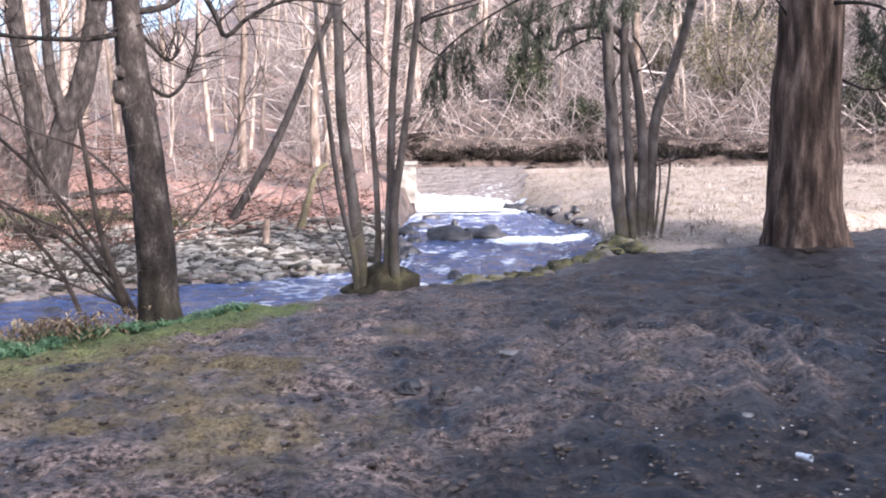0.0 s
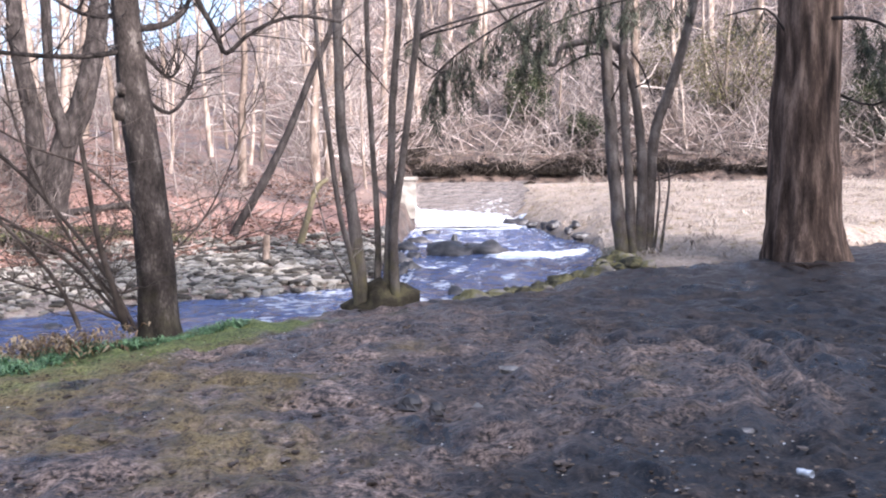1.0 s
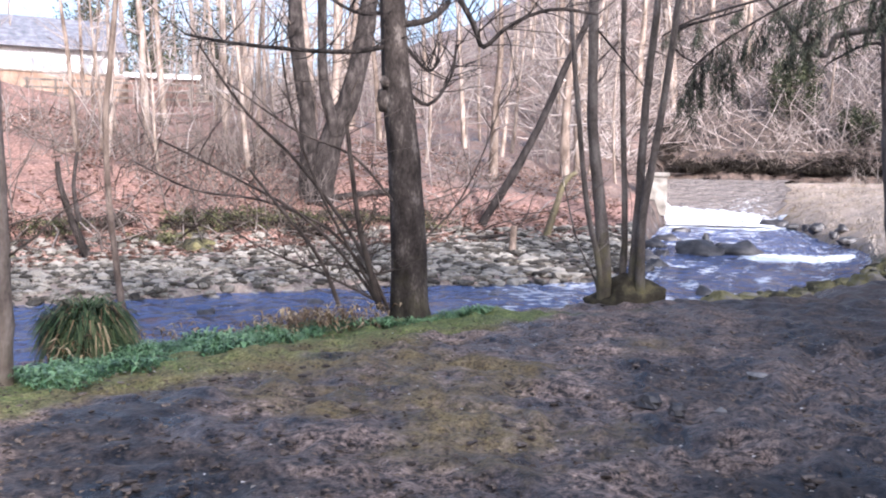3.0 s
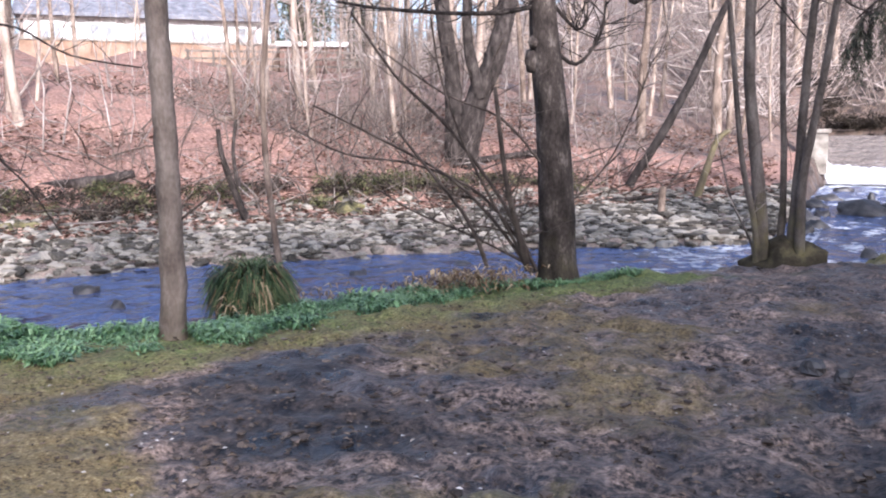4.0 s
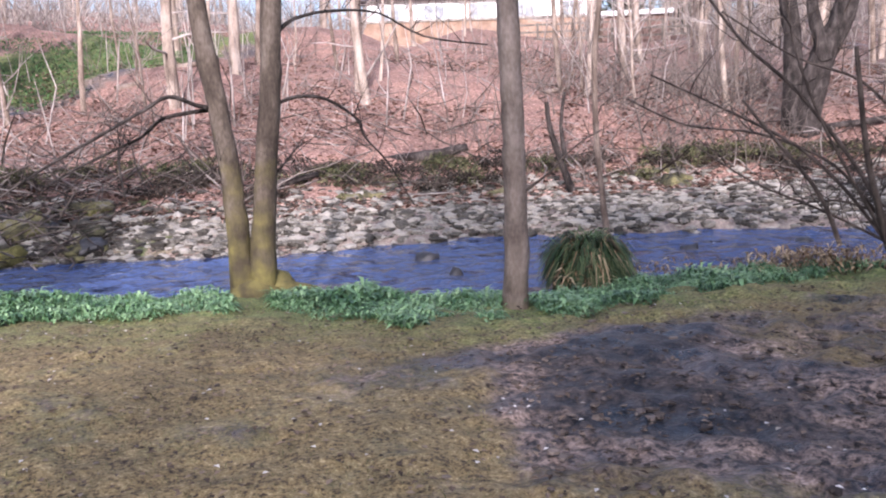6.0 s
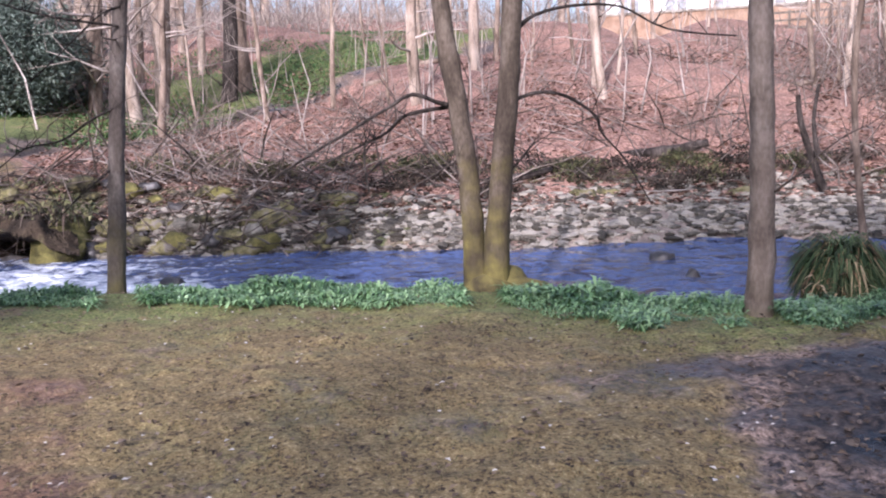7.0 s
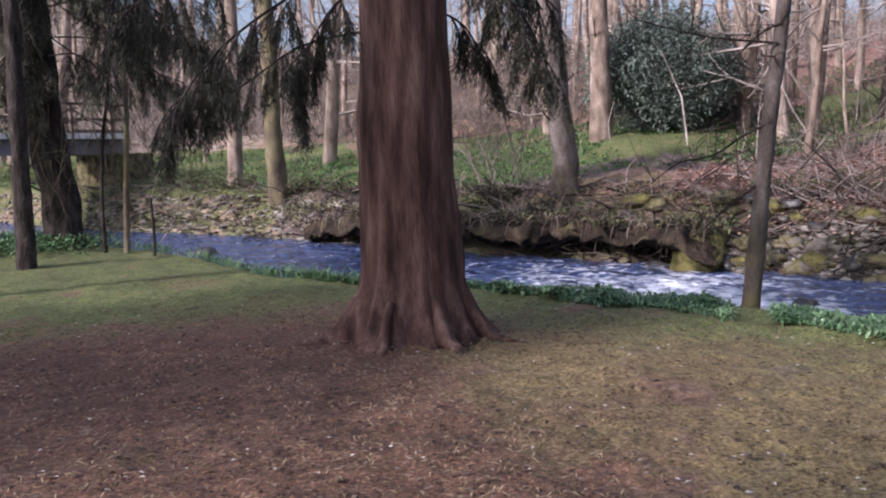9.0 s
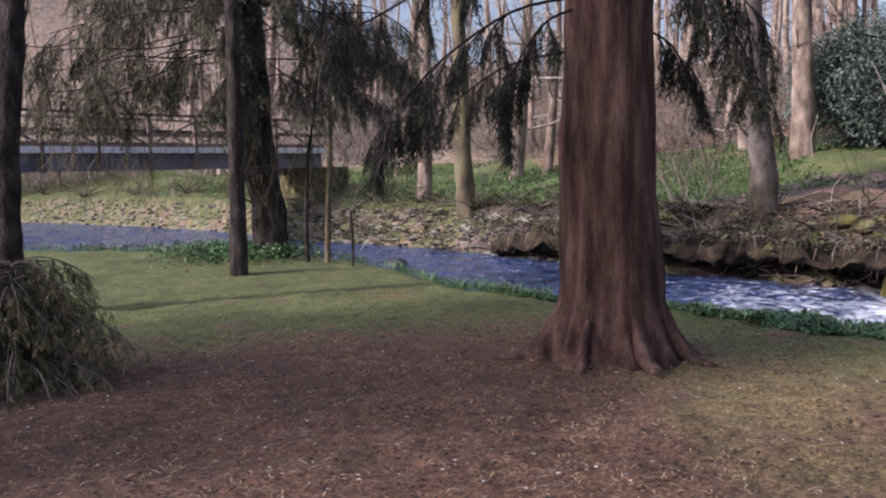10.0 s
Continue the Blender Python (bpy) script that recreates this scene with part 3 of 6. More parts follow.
def conifer_spray(geo, p, d, length, rng, droop=0.5, width=0.5, leaf=0.06, dense=90):
    """A drooping fir branch: a spine, hanging side twigs and needles."""
    spine, q, way = [p.copy()], p.copy(), d.normalized()
    for i in range(6):
        way = (way + Vector((rng.uniform(-0.1, 0.1), rng.uniform(-0.1, 0.1), -droop * 0.22))).normalized()
        q = q + way * length / 6
        spine.append(q.copy())
    twigs = []
    for i in range(1, 7):
        for k in range(3):
            t = spine[i - 1].lerp(spine[i], rng.random())
            side = Vector((-way.y, way.x, 0)).normalized() * rng.choice((-1, 1))
            dd = (way * 0.5 + side * rng.uniform(0.3, 0.9) + Vector((0, 0, -rng.uniform(0.3, 1.2) * droop * 1.6))).normalized()
            twigs.append((t, dd, width * rng.uniform(0.5, 1.1) * (1.1 - 0.1 * i)))
    for _ in range(dense):
        t, dd, ln = rng.choice(twigs)
        s = rng.random()
        c = t + dd * ln * s + Vector((0, 0, -0.15 * droop * s * s * ln))
        nd = (dd * 0.7 + Vector((rng.uniform(-1, 1), rng.uniform(-1, 1), rng.uniform(-1, 0.5))) * 0.7).normalized()
        up = Vector((rng.uniform(-1, 1), rng.uniform(-1, 1), 1)).normalized()
        geo.leaf(c, nd, up, leaf * rng.uniform(1.2, 2.6), leaf * rng.uniform(0.14, 0.3))
    return spine, twigs


NEEDLE = mat("fir_needles", [(0.026, 0.03, 0.02), (0.06, 0.066, 0.043), (0.125, 0.128, 0.085)], 3, 0.7, 0, 20, per_island=0.5)


def alder():
    rng = random.Random(4)
    t = tree_base("alder_tree", 17.92, 10.86, "dark rough-barked leaning alder with bare twisted limbs on the grassy bank")
    g = Geo()
    trunk = line([(0.0, -0.3), (-0.03, 0.88), (-0.09, 1.75), (-0.17, 2.54), (-0.23, 3.2), (-0.27, 3.85), (-0.35, 5.2), (-0.3, 7.0), (-0.1, 9.5)])
    flared(g, trunk, [0.235, 0.21, 0.195, 0.18, 0.16, 0.148, 0.13, 0.1, 0.05], 16, 6, 0.6, 0.35, rng)
    g.blob((-0.33, -0.05, 2.5), (0.1, 0.12, 0.17), 3).blob((-0.3, -0.08, 2.72), (0.09, 0.1, 0.1), 5)
    part("trunk", g, BARK_ALDER, t)
    for pairs, r0, bow in (([(-0.23, 3.17), (-0.66, 3.05), (-1.17, 3.02), (-1.99, 3.07), (-2.54, 3.16)], 0.035, -0.6), ([(-0.13, 3.4), (0.19, 3.48), (0.4, 3.67), (0.46, 3.9)], 0.045, 0.1),
                           ([(-0.3, 5.1), (0.3, 4.5), (0.46, 3.87), (0.71, 3.38), (0.82, 3.14), (1.12, 3.39), (1.6, 3.58), (2.15, 3.54)], 0.045, -0.2), ([(-0.12, 2.68), (0.18, 2.48), (0.45, 2.81), (0.52, 3.21)], 0.028, 0.2),
                           ([(-0.08, 3.14), (0.18, 2.88), (0.32, 3.01)], 0.025, 0.1), ([(-0.26, 3.7), (-0.8, 4.1), (-1.5, 4.2), (-2.4, 4.6)], 0.045, -0.4), ([(-0.1, 3.6), (-0.6, 3.55), (-1.0, 3.75), (-1.3, 4.1)], 0.03, 0.3)):
        g = Geo()
        pts = line(pairs, 0, bow)
        g.tube(pts, [r0 * (1 - 0.7 * i / len(pts)) for i in range(len(pts))], 7, 0.1, 4)
        part("limb", g, BARK_DARK, t)
        g = Geo()
        twigs_on(g, pts, rng, int(8 + 9 * sum((pts[i + 1] - pts[i]).length for i in range(len(pts) - 1))), 0.95, 0.01, 2)
        tagged(part("twig_spray", g, BARK_DARK, t), kind="stuff")
    for pairs, r0 in (([(-0.26, 0.02), (-0.67, 0.86), (-1.33, 1.75), (-1.94, 2.34), (-2.48, 3.1)], 0.028), ([(-0.31, -0.01), (-0.77, 0.62), (-1.34, 1.16), (-2.15, 1.6), (-3.0, 2.02)], 0.024), ([(-0.36, 0.04), (-0.54, 0.75), (-0.63, 1.22), (-0.75, 2.2)], 0.045),
                      ([(-0.85, 0.06), (-1.07, 0.63), (-1.53, 1.23), (-1.9, 1.69)], 0.03), ([(-0.12, 0.54), (-0.45, 0.45), (-0.91, 0.56), (-1.36, 0.5)], 0.018), ([(-0.3, 0.0), (-0.72, 0.75), (-1.1, 1.5), (-1.38, 2.3), (-1.5, 3.0)], 0.022), ([(-0.4, 0.3), (-0.95, 0.95), (-1.75, 1.3), (-2.6, 1.42), (-3.3, 1.75)], 0.02), ([(-0.35, 0.1), (-1.0, 0.42), (-1.8, 0.75), (-2.5, 1.2)], 0.018), ([(-0.2, 1.3), (-0.7, 1.85), (-1.4, 2.15), (-2.2, 2.7)], 0.018), ([(0.18, 0.9), (0.55, 1.3), (0.85, 1.9), (1.05, 2.5)], 0.014)):
        g = Geo()
        pts = line(pairs, -0.1, rng.uniform(-0.4, 0.2))
        g.tube(pts, [r0 * (1 - 0.6 * i / len(pts)) for i in range(len(pts))], 6, 0.1, 4)
        twigs_on(g, pts, rng, 11, 0.9, 0.008, 2)
        part("shoot", g, TWIG_DARK, t)


def footed_bark(name, low, high, top):
    """Grey bark over which moss climbs raggedly from the foot to a given height."""
    m = mat(name, high, 5, 0.92, 0.6, 40, (1, 1, 0.5))
    n, l = m.node_tree.nodes, m.node_tree.links
    b = n["Principled BSDF"]
    old = b.inputs["Base Color"].links[0].from_socket
    co = n.new("ShaderNodeTexCoord")
    sp = n.new("ShaderNodeSeparateXYZ")
    l.new(co.outputs["Object"], sp.inputs[0])
    ns = n.new("ShaderNodeTexNoise")
    ns.inputs["Scale"].default_value, ns.inputs["Detail"].default_value = 5.0, 6
    l.new(co.outputs["Object"], ns.inputs["Vector"])
    f = n.new("ShaderNodeMath")
    f.operation = "MULTIPLY_ADD"
    l.new(ns.outputs["Fac"], f.inputs[0])
    f.inputs[1].default_value, f.inputs[2].default_value = 2.2, top - 1.1
    g = n.new("ShaderNodeMath")
    g.operation = "SUBTRACT"
    l.new(f.outputs[0], g.inputs[0])
    l.new(sp.outputs[2], g.inputs[1])
    h = n.new("ShaderNodeMath")
    h.operation, h.use_clamp = "MULTIPLY_ADD", True
    l.new(g.outputs[0], h.inputs[0])
    h.inputs[1].default_value, h.inputs[2].default_value = 0.8, 0.25
    r = n.new("ShaderNodeValToRGB")
    r.color_ramp.elements[0].position, r.color_ramp.elements[1].position = 0.35, 0.65
    r.color_ramp.elements[0].color, r.color_ramp.elements[1].color = (*low[0], 1), (*low[1], 1)
    l.new(ns.outputs["Fac"], r.inputs[0])
    x = n.new("ShaderNodeMix")
    x.data_type = "RGBA"
    l.new(h.outputs[0], x.inputs["Factor"])
    l.new(old, x.inputs["A"])
    l.new(r.outputs[0], x.inputs["B"])
    l.new(x.outputs["Result"], b.inputs["Base Color"])
    return m


BARK_TWIN = footed_bark("moss_footed_bark", [(0.045, 0.037, 0.015), (0.16, 0.135, 0.045)], [(0.038, 0.028, 0.021), (0.085, 0.065, 0.048), (0.16, 0.128, 0.1)], 0.9)
BARK_STOOL = footed_bark("moss_stooled_bark", [(0.05, 0.045, 0.02), (0.14, 0.12, 0.05)], [(0.06, 0.048, 0.04), (0.12, 0.098, 0.083), (0.2, 0.17, 0.15)], 0.5)


def stems(name, a, r, label, spec, material, seed, twig=6, moss=None, limbs=(), lift=-0.05, scale=1.0):
    """A tree of one or several bare stems, given by (across, up) pairs and the radius at the foot and top."""
    rng = random.Random(seed)
    t = tree_base(name, a, r, label, lift=lift)
    t.matrix_world = t.matrix_world @ Matrix.Diagonal((scale, scale, scale, 1))
    for i, (pairs, r0, r1) in enumerate(spec):
        g = Geo()
        x0, z0 = pairs[-2]
        x1, z1 = pairs[-1]
        if z1 > 2.4:
            k = 4.0 / max(z1 - z0, 0.5)
            pairs = list(pairs) + [(x1 + (x1 - x0) * k * 0.6, z1 + 3.0), (x1 + (x1 - x0) * k, z1 + 5.5)]
        pairs = [(x, z - 0.2) if k == 0 and z <= 0 else (x, z) for k, (x, z) in enumerate(pairs)]
        pts = line(pairs, rng.uniform(-0.12, 0.12), rng.uniform(-0.1, 0.15))
        n = len(pts)
        rad = [r0 * (1.25 if k == 0 else 1) * (1 - k / (n - 1)) + r1 * k / (n - 1) for k in range(n)]
        g.tube(pts, rad, 14 if r0 > 0.08 else 7, 0.2, 6)
        part("stem", g, moss or material, t)
        g = Geo()
        twigs_on(g, pts, rng, twig, 1.0, max(0.008, r0 * 0.16), 2)
        tagged(part("twig_spray", g, TWIG_DARK if r0 > 0.03 else TWIG, t), kind="stuff")
    for pairs, r0, bow in limbs:
        g = Geo()
        pts = line(pairs, 0, bow)
        g.tube(pts, [r0 * 0.78 * (1 - 0.75 * i / len(pts)) for i in range(len(pts))], 7, 0.3, 4)
        twigs_on(g, pts, rng, 11, 0.6, 0.006, 2)
        part("limb", g, BARK_DARK, t)
    return t



BARK_ALDER = footed_bark("lichened_alder_bark", [(0.03, 0.026, 0.013), (0.085, 0.072, 0.038)], [(0.014, 0.01, 0.008), (0.036, 0.028, 0.023), (0.07, 0.055, 0.046), (0.19, 0.16, 0.135)], 0.2)
alder()
stems("hazel_clump", 4.53, 12.9, "clump of slender grey bare stems rising from a mossy stool", [
    ([(-0.24, -0.02), (-0.32, 1.01), (-0.48, 2.36), (-0.51, 3.91)], 0.095, 0.05), ([(-0.04, 0.0), (0.0, 0.93), (-0.08, 2.75), (-0.1, 3.91)], 0.05, 0.03),
    ([(0.12, 0.0), (0.18, 1.33), (0.24, 2.75), (0.34, 3.91)], 0.07, 0.035), ([(0.24, 0.0), (0.23, 1.01), (0.39, 2.12), (0.61, 3.91)], 0.065, 0.035),
    ([(-0.3, 0.0), (-0.35, 0.45), (-0.54, 1.34), (-0.7, 2.75), (-0.77, 3.45), (-0.8, 3.91)], 0.045, 0.025), ([(-0.3, 0.0), (-0.4, 0.21), (-0.67, 0.78), (-0.85, 1.5)], 0.02, 0.01)],
    BARK_GREY, 11, 5, BARK_STOOL, limbs=(([(-0.45, 3.68), (-0.18, 3.37), (0.2, 2.91)], 0.02, 0.1), ([(0.57, 3.61), (0.77, 3.72), (1.08, 3.8), (1.48, 3.92)], 0.035, 0), ([(0.57, 3.45), (0.72, 3.3), (1.0, 3.18)], 0.02, 0.1)))
t = bpy.data.objects["hazel_clump"]
part("stool", Geo().blob((0.0, 0.05, -0.15), (0.5, 0.42, 0.34), 4, 0, 0.6, 9, 16), mat("mossy_stool", [(0.018, 0.014, 0.009), (0.05, 0.04, 0.023), (0.11, 0.092, 0.045)], 5, 0.95, 0.9, 35), t, "mossy earthy root mound")
stems("leaning_tree", 13.37, 25.0, "dark trunk leaning out over the stony far bank", [([(-0.07, -0.2), (0.0, 0.15), (0.71, 1.32), (1.49, 2.83), (2.13, 4.34), (2.77, 5.78)], 0.13, 0.065)], BARK_BLACK, 12, 8)
stems("bent_sapling", 9.23, 25.0, "crooked bent sapling on the leafy bank", [([(-0.22, -0.3), (0.18, 0.9), (0.42, 1.6), (0.73, 1.85)], 0.1, 0.06)], BARK_MOSS, 13, 6)
stems("alder_group", -11.42, 20.0, "several mossy bare stems from one stool beside the weir", [
    ([(-0.15, -0.1), (-0.38, 1.55), (-0.51, 3.36), (-0.61, 5.14)], 0.15, 0.1), ([(0.02, -0.1), (-0.12, 2.15), (-0.22, 3.95), (-0.19, 5.12)], 0.1, 0.075),
    ([(0.14, -0.1), (0.18, 2.15), (-0.06, 3.94), (-0.52, 4.64), (-1.47, 4.61), (-1.96, 4.37)], 0.115, 0.03), ([(0.29, -0.1), (0.42, 2.5), (0.78, 3.68), (1.16, 5.06)], 0.115, 0.08),
    ([(0.41, 0.0), (0.55, 1.3), (0.51, 1.9)], 0.03, 0.015), ([(0.53, 0.0), (0.75, 1.54), (0.71, 2.08)], 0.035, 0.015)], BARK_GREY, 14, 5, BARK_STOOL,
    (([(-0.04, 3.82), (-0.75, 4.42), (-1.47, 4.17), (-1.71, 4.0)], 0.05, 0.1), ([(-0.04, 4.41), (0.19, 4.05), (0.44, 3.33)], 0.035, 0.1), ([(0.45, 1.67), (1.27, 1.95), (1.95, 2.3)], 0.025, 0.1)))
stems("ash_pole", 42.31, 7.84, "straight smooth grey-barked trunk at the bank edge", [([(-0.01, -0.1), (0.0, 0.77), (-0.01, 1.49), (-0.03, 2.11), (-0.04, 2.66)], 0.105, 0.085)], BARK_GREY, 15, 2, footed_bark("ash_bark", [(0.05, 0.042, 0.025), (0.12, 0.1, 0.06)], [(0.1, 0.077, 0.062), (0.19, 0.15, 0.122), (0.3, 0.245, 0.205)], 0.1))
stems("twin_alder", 58.93, 9.16, "two-stemmed alder with mossy feet and long drooping limbs", [
    ([(-0.03, -0.1), (-0.08, 0.84), (-0.16, 1.61), (-0.24, 2.15), (-0.3, 2.62)], 0.108, 0.082), ([(0.13, -0.1), (0.21, 0.89), (0.31, 1.82), (0.37, 2.62)], 0.118, 0.09)], BARK_GREY, 16, 2, BARK_TWIN, (
    ([(-0.2, 1.75), (-0.35, 1.77), (-0.61, 1.86), (-0.83, 1.75), (-1.26, 1.51), (-1.59, 1.33), (-2.08, 1.03), (-2.46, 0.72)], 0.03, -0.3), ([(-0.2, 1.74), (-0.67, 1.67), (-0.89, 1.5), (-1.11, 1.4), (-1.55, 1.2), (-1.76, 1.07)], 0.026, 0.1),
    ([(-1.1, 1.41), (-1.11, 1.21), (-1.08, 0.93)], 0.02, 0), ([(-0.15, 1.2), (-0.24, 1.18), (-0.49, 1.04), (-0.72, 0.9), (-0.92, 0.66)], 0.016, 0.1), ([(0.33, 1.76), (0.59, 1.84), (0.86, 1.8), (1.14, 1.6), (1.19, 1.44), (1.41, 1.18), (1.67, 0.74)], 0.026, -0.2),
    ([(0.29, 2.24), (0.46, 2.49), (0.66, 2.61), (1.0, 2.67), (1.45, 2.65), (1.92, 2.42), (2.59, 2.33)], 0.028, 0.2), ([(0.26, 1.08), (0.34, 1.11), (0.46, 1.24), (0.57, 1.37)], 0.022, 0)))
stems("thin_alder", 80.77, 10.28, "slim straight brown trunk among bank plants", [([(0.0, -0.1), (0.12, 1.21), (0.2, 2.1), (0.3, 2.98)], 0.085, 0.07)], BARK_GREY, 17, 3, BARK_STOOL, (
    ([(0.15, 1.84), (-0.08, 1.73), (-0.38, 1.53), (-0.73, 1.46), (-1.03, 1.24)], 0.02, 0.2), ([(0.25, 2.66), (-0.06, 2.69), (-0.51, 2.76), (-1.16, 2.96)], 0.02, -0.2), ([(0.06, 1.21), (-0.25, 0.96), (-0.57, 0.65)], 0.012, 0.1), ([(0.28, 2.86), (0.05, 2.75), (-0.31, 2.41), (-0.62, 2.13)], 0.015, 0.2)))
stems("spruce_sapling", 122.83, 15.36, "thin dark trunk standing on the lawn edge", [([(0.0, -0.1), (0.0, 1.42), (0.02, 2.59), (0.04, 4.36)], 0.13, 0.1)], BARK_DARK, 18, 4, None, (([(0.02, 1.51), (0.38, 1.69), (0.83, 1.72)], 0.02, 0),))
stems("ivy_alder", 90.72, 22.4, "ivy-speckled leaning trunk on the green far bank", [([(0.04, -0.2), (-0.05, 1.0), (-0.21, 2.5), (-0.31, 4.3)], 0.27, 0.22)], BARK_GREY, 19, 5, BARK_STOOL, scale=1.13)
stems("birch_tree", 108.35, 29.5, "slender birch on the far bank", [([(0.04, -0.2), (-0.08, 1.6), (-0.08, 3.6), (-0.13, 5.0)], 0.25, 0.15)], BARK_MOSS, 20, 5, scale=1.2)
stems("birch_tree", 110.9, 33.5, "pale slender birch behind the far bank", [([(0.0, -0.2), (0.1, 2.5), (0.12, 5.0)], 0.2, 0.15)], BARK_PALE, 21, 5, scale=1.2)
stems("beech_tree", 23.77, 25.46, "massive forked grey trunk on the leafy slope", [([(0.0, -0.3), (0.33, 1.6), (0.88, 2.9), (1.21, 4.4), (1.38, 5.6)], 0.34, 0.18), ([(-0.22, -0.2), (-0.32, 2.5), (-0.59, 4.3), (-0.65, 5.5)], 0.24, 0.15), ([(0.48, 1.8), (0.14, 3.3), (0.1, 4.8)], 0.15, 0.1)], BARK_DARK, 22, 8)
stems("white_sapling", 35.43, 14.92, "pale leaning sapling growing from the river stones", [([(0.05, -0.1), (-0.11, 1.13), (-0.21, 2.23), (-0.22, 3.49), (-0.16, 4.02)], 0.055, 0.04)], BARK_PALE, 23, 4)
stems("elder_bush", 37.87, 19.53, "dark crooked elder stems at the foot of the slope", [([(0.3, -0.1), (-0.1, 0.8), (-0.31, 1.5), (-0.37, 2.0)], 0.08, 0.05), ([(0.02, 0.8), (-0.07, 1.5), (0.01, 2.2)], 0.05, 0.03)], BARK_DARK, 24, 6)
stems("pale_tree", 88.39, 30.29, "pale broad trunk behind the lawn", [([(0.0, -0.2), (-0.04, 2.3), (-0.1, 4.4)], 0.33, 0.25)], BARK_PALE, 25, 5)
stems("dark_tree", 72.57, 33.0, "dark trunk on the green slope", [([(0.0, -0.2), (0.2, 2.0), (0.3, 4.4)], 0.26, 0.2)], BARK_DARK, 26, 4)
stems("stripped_tree", 71.6, 34.5, "pale stripped trunk catching the sun", [([(0.1, -0.2), (0.0, 1.6), (-0.1, 3.6)], 0.26, 0.16)], BARK_PALE, 27, 4)
stems("stripped_tree", 76.4, 32.0, "pale slim trunk on the green slope", [([(0.0, -0.2), (0.05, 2.2), (0.05, 4.0)], 0.2, 0.16)], BARK_PALE, 28, 4)
stems("edge_tree", 135.72, 12.4, "dark trunk at the lawn's edge", [([(0.0, -0.1), (0.03, 0.8), (0.06, 1.74), (0.14, 2.74), (0.23, 3.72)], 0.17, 0.14)], BARK_DARK, 29, 4)

stems("bank_sapling", 117.5, 16.9, "slender brown sapling beside the spruce", [([(0.0, -0.1), (0.06, 1.2), (0.14, 2.5), (0.12, 3.6)], 0.05, 0.028)], BARK_MOSS, 41, 6)
stems("bank_sapling", 118.6, 17.0, "thin leaning sapling beside the spruce", [([(0.0, -0.1), (-0.02, 0.9), (0.06, 2.0), (0.2, 2.9)], 0.035, 0.02)], BARK_DARK, 42, 6)
stems("bank_sapling", 116.0, 16.2, "dead thin stem on the bank", [([(0.0, -0.1), (0.02, 0.5), (0.0, 1.0)], 0.03, 0.02)], BARK_DARK, 43, 3)
part("root_flare", Geo().blob((0.3, -0.02, -0.12), (0.36, 0.24, 0.22), 6, 0, 0.6, 8, 14).blob((0.05, -0.1, -0.1), (0.26, 0.2, 0.24), 9, 0, 0.6, 8, 12), BARK_TWIN, bpy.data.objects["twin_alder"], "spreading mossy root flare")


def redwood(name, a, r, label, pairs, radii, lobes, seed, flare, flare_h, bark):
    rng = random.Random(seed)
    t = tree_base(name, a, r, label, lift=-0.05)
    g = Geo()
    flared(g, line(pairs), radii, 72, lobes, flare_h, flare, rng, 8)
    part("trunk", g, bark, t)
    return t, rng


red_a, rng_a = redwood("redwood_tree", -21.23, 19.0, "tall fluted reddish redwood trunk at the edge of the mud", [(0.04, -0.15), (0.03, 0.5), (0.02, 0.93), (-0.02, 2.56), (0.05, 4.69), (0.1, 9.0), (0.1, 16.0)], [0.74, 0.71, 0.69, 0.63, 0.59, 0.5, 0.3], 7, 31, 0.32, 1.5, BARK_TAN)
red_b, rng_b = redwood("redwood_tree", 101.27, 8.24, "big fluted red-brown redwood trunk with spreading roots on needle litter", [(0.03, -0.12), (0.02, 0.35), (0.02, 0.72), (-0.01, 1.21), (-0.01, 1.94), (0.0, 2.89), (0.0, 8.0), (0.0, 16.0)], [0.47, 0.455, 0.44, 0.42, 0.395, 0.375, 0.3, 0.15], 9, 33, 1.0, 0.9, BARK_RED)
for ang, ln, w in ((-68, 1.0, 0.07), (-112, 0.85, 0.05), (-28, 1.15, 0.06), (-165, 1.2, 0.06)):
    c_, s_ = math.cos(radians(ang)), math.sin(radians(ang))
    part("root", Geo().tube([(c_ * 0.5, s_ * 0.5, 0.42), (c_ * 0.66, s_ * 0.66, 0.14), (c_ * 0.8 - s_ * 0.04, s_ * 0.8 + c_ * 0.04, 0.06), (c_ * ln, s_ * ln, 0.01)], [w * 0.6, w, w * 0.7, w * 0.25], 10, 0.25, 4), BARK_RED, red_b)
spruce_t = stems("spruce_tree", 120.82, 18.3, "dark spruce with drooping needle branches over the bank", [([(0.1, -0.1), (-0.02, 0.9), (-0.12, 1.69), (-0.21, 2.8), (-0.32, 4.99)], 0.33, 0.3)], BARK_DARK, 34, 4)

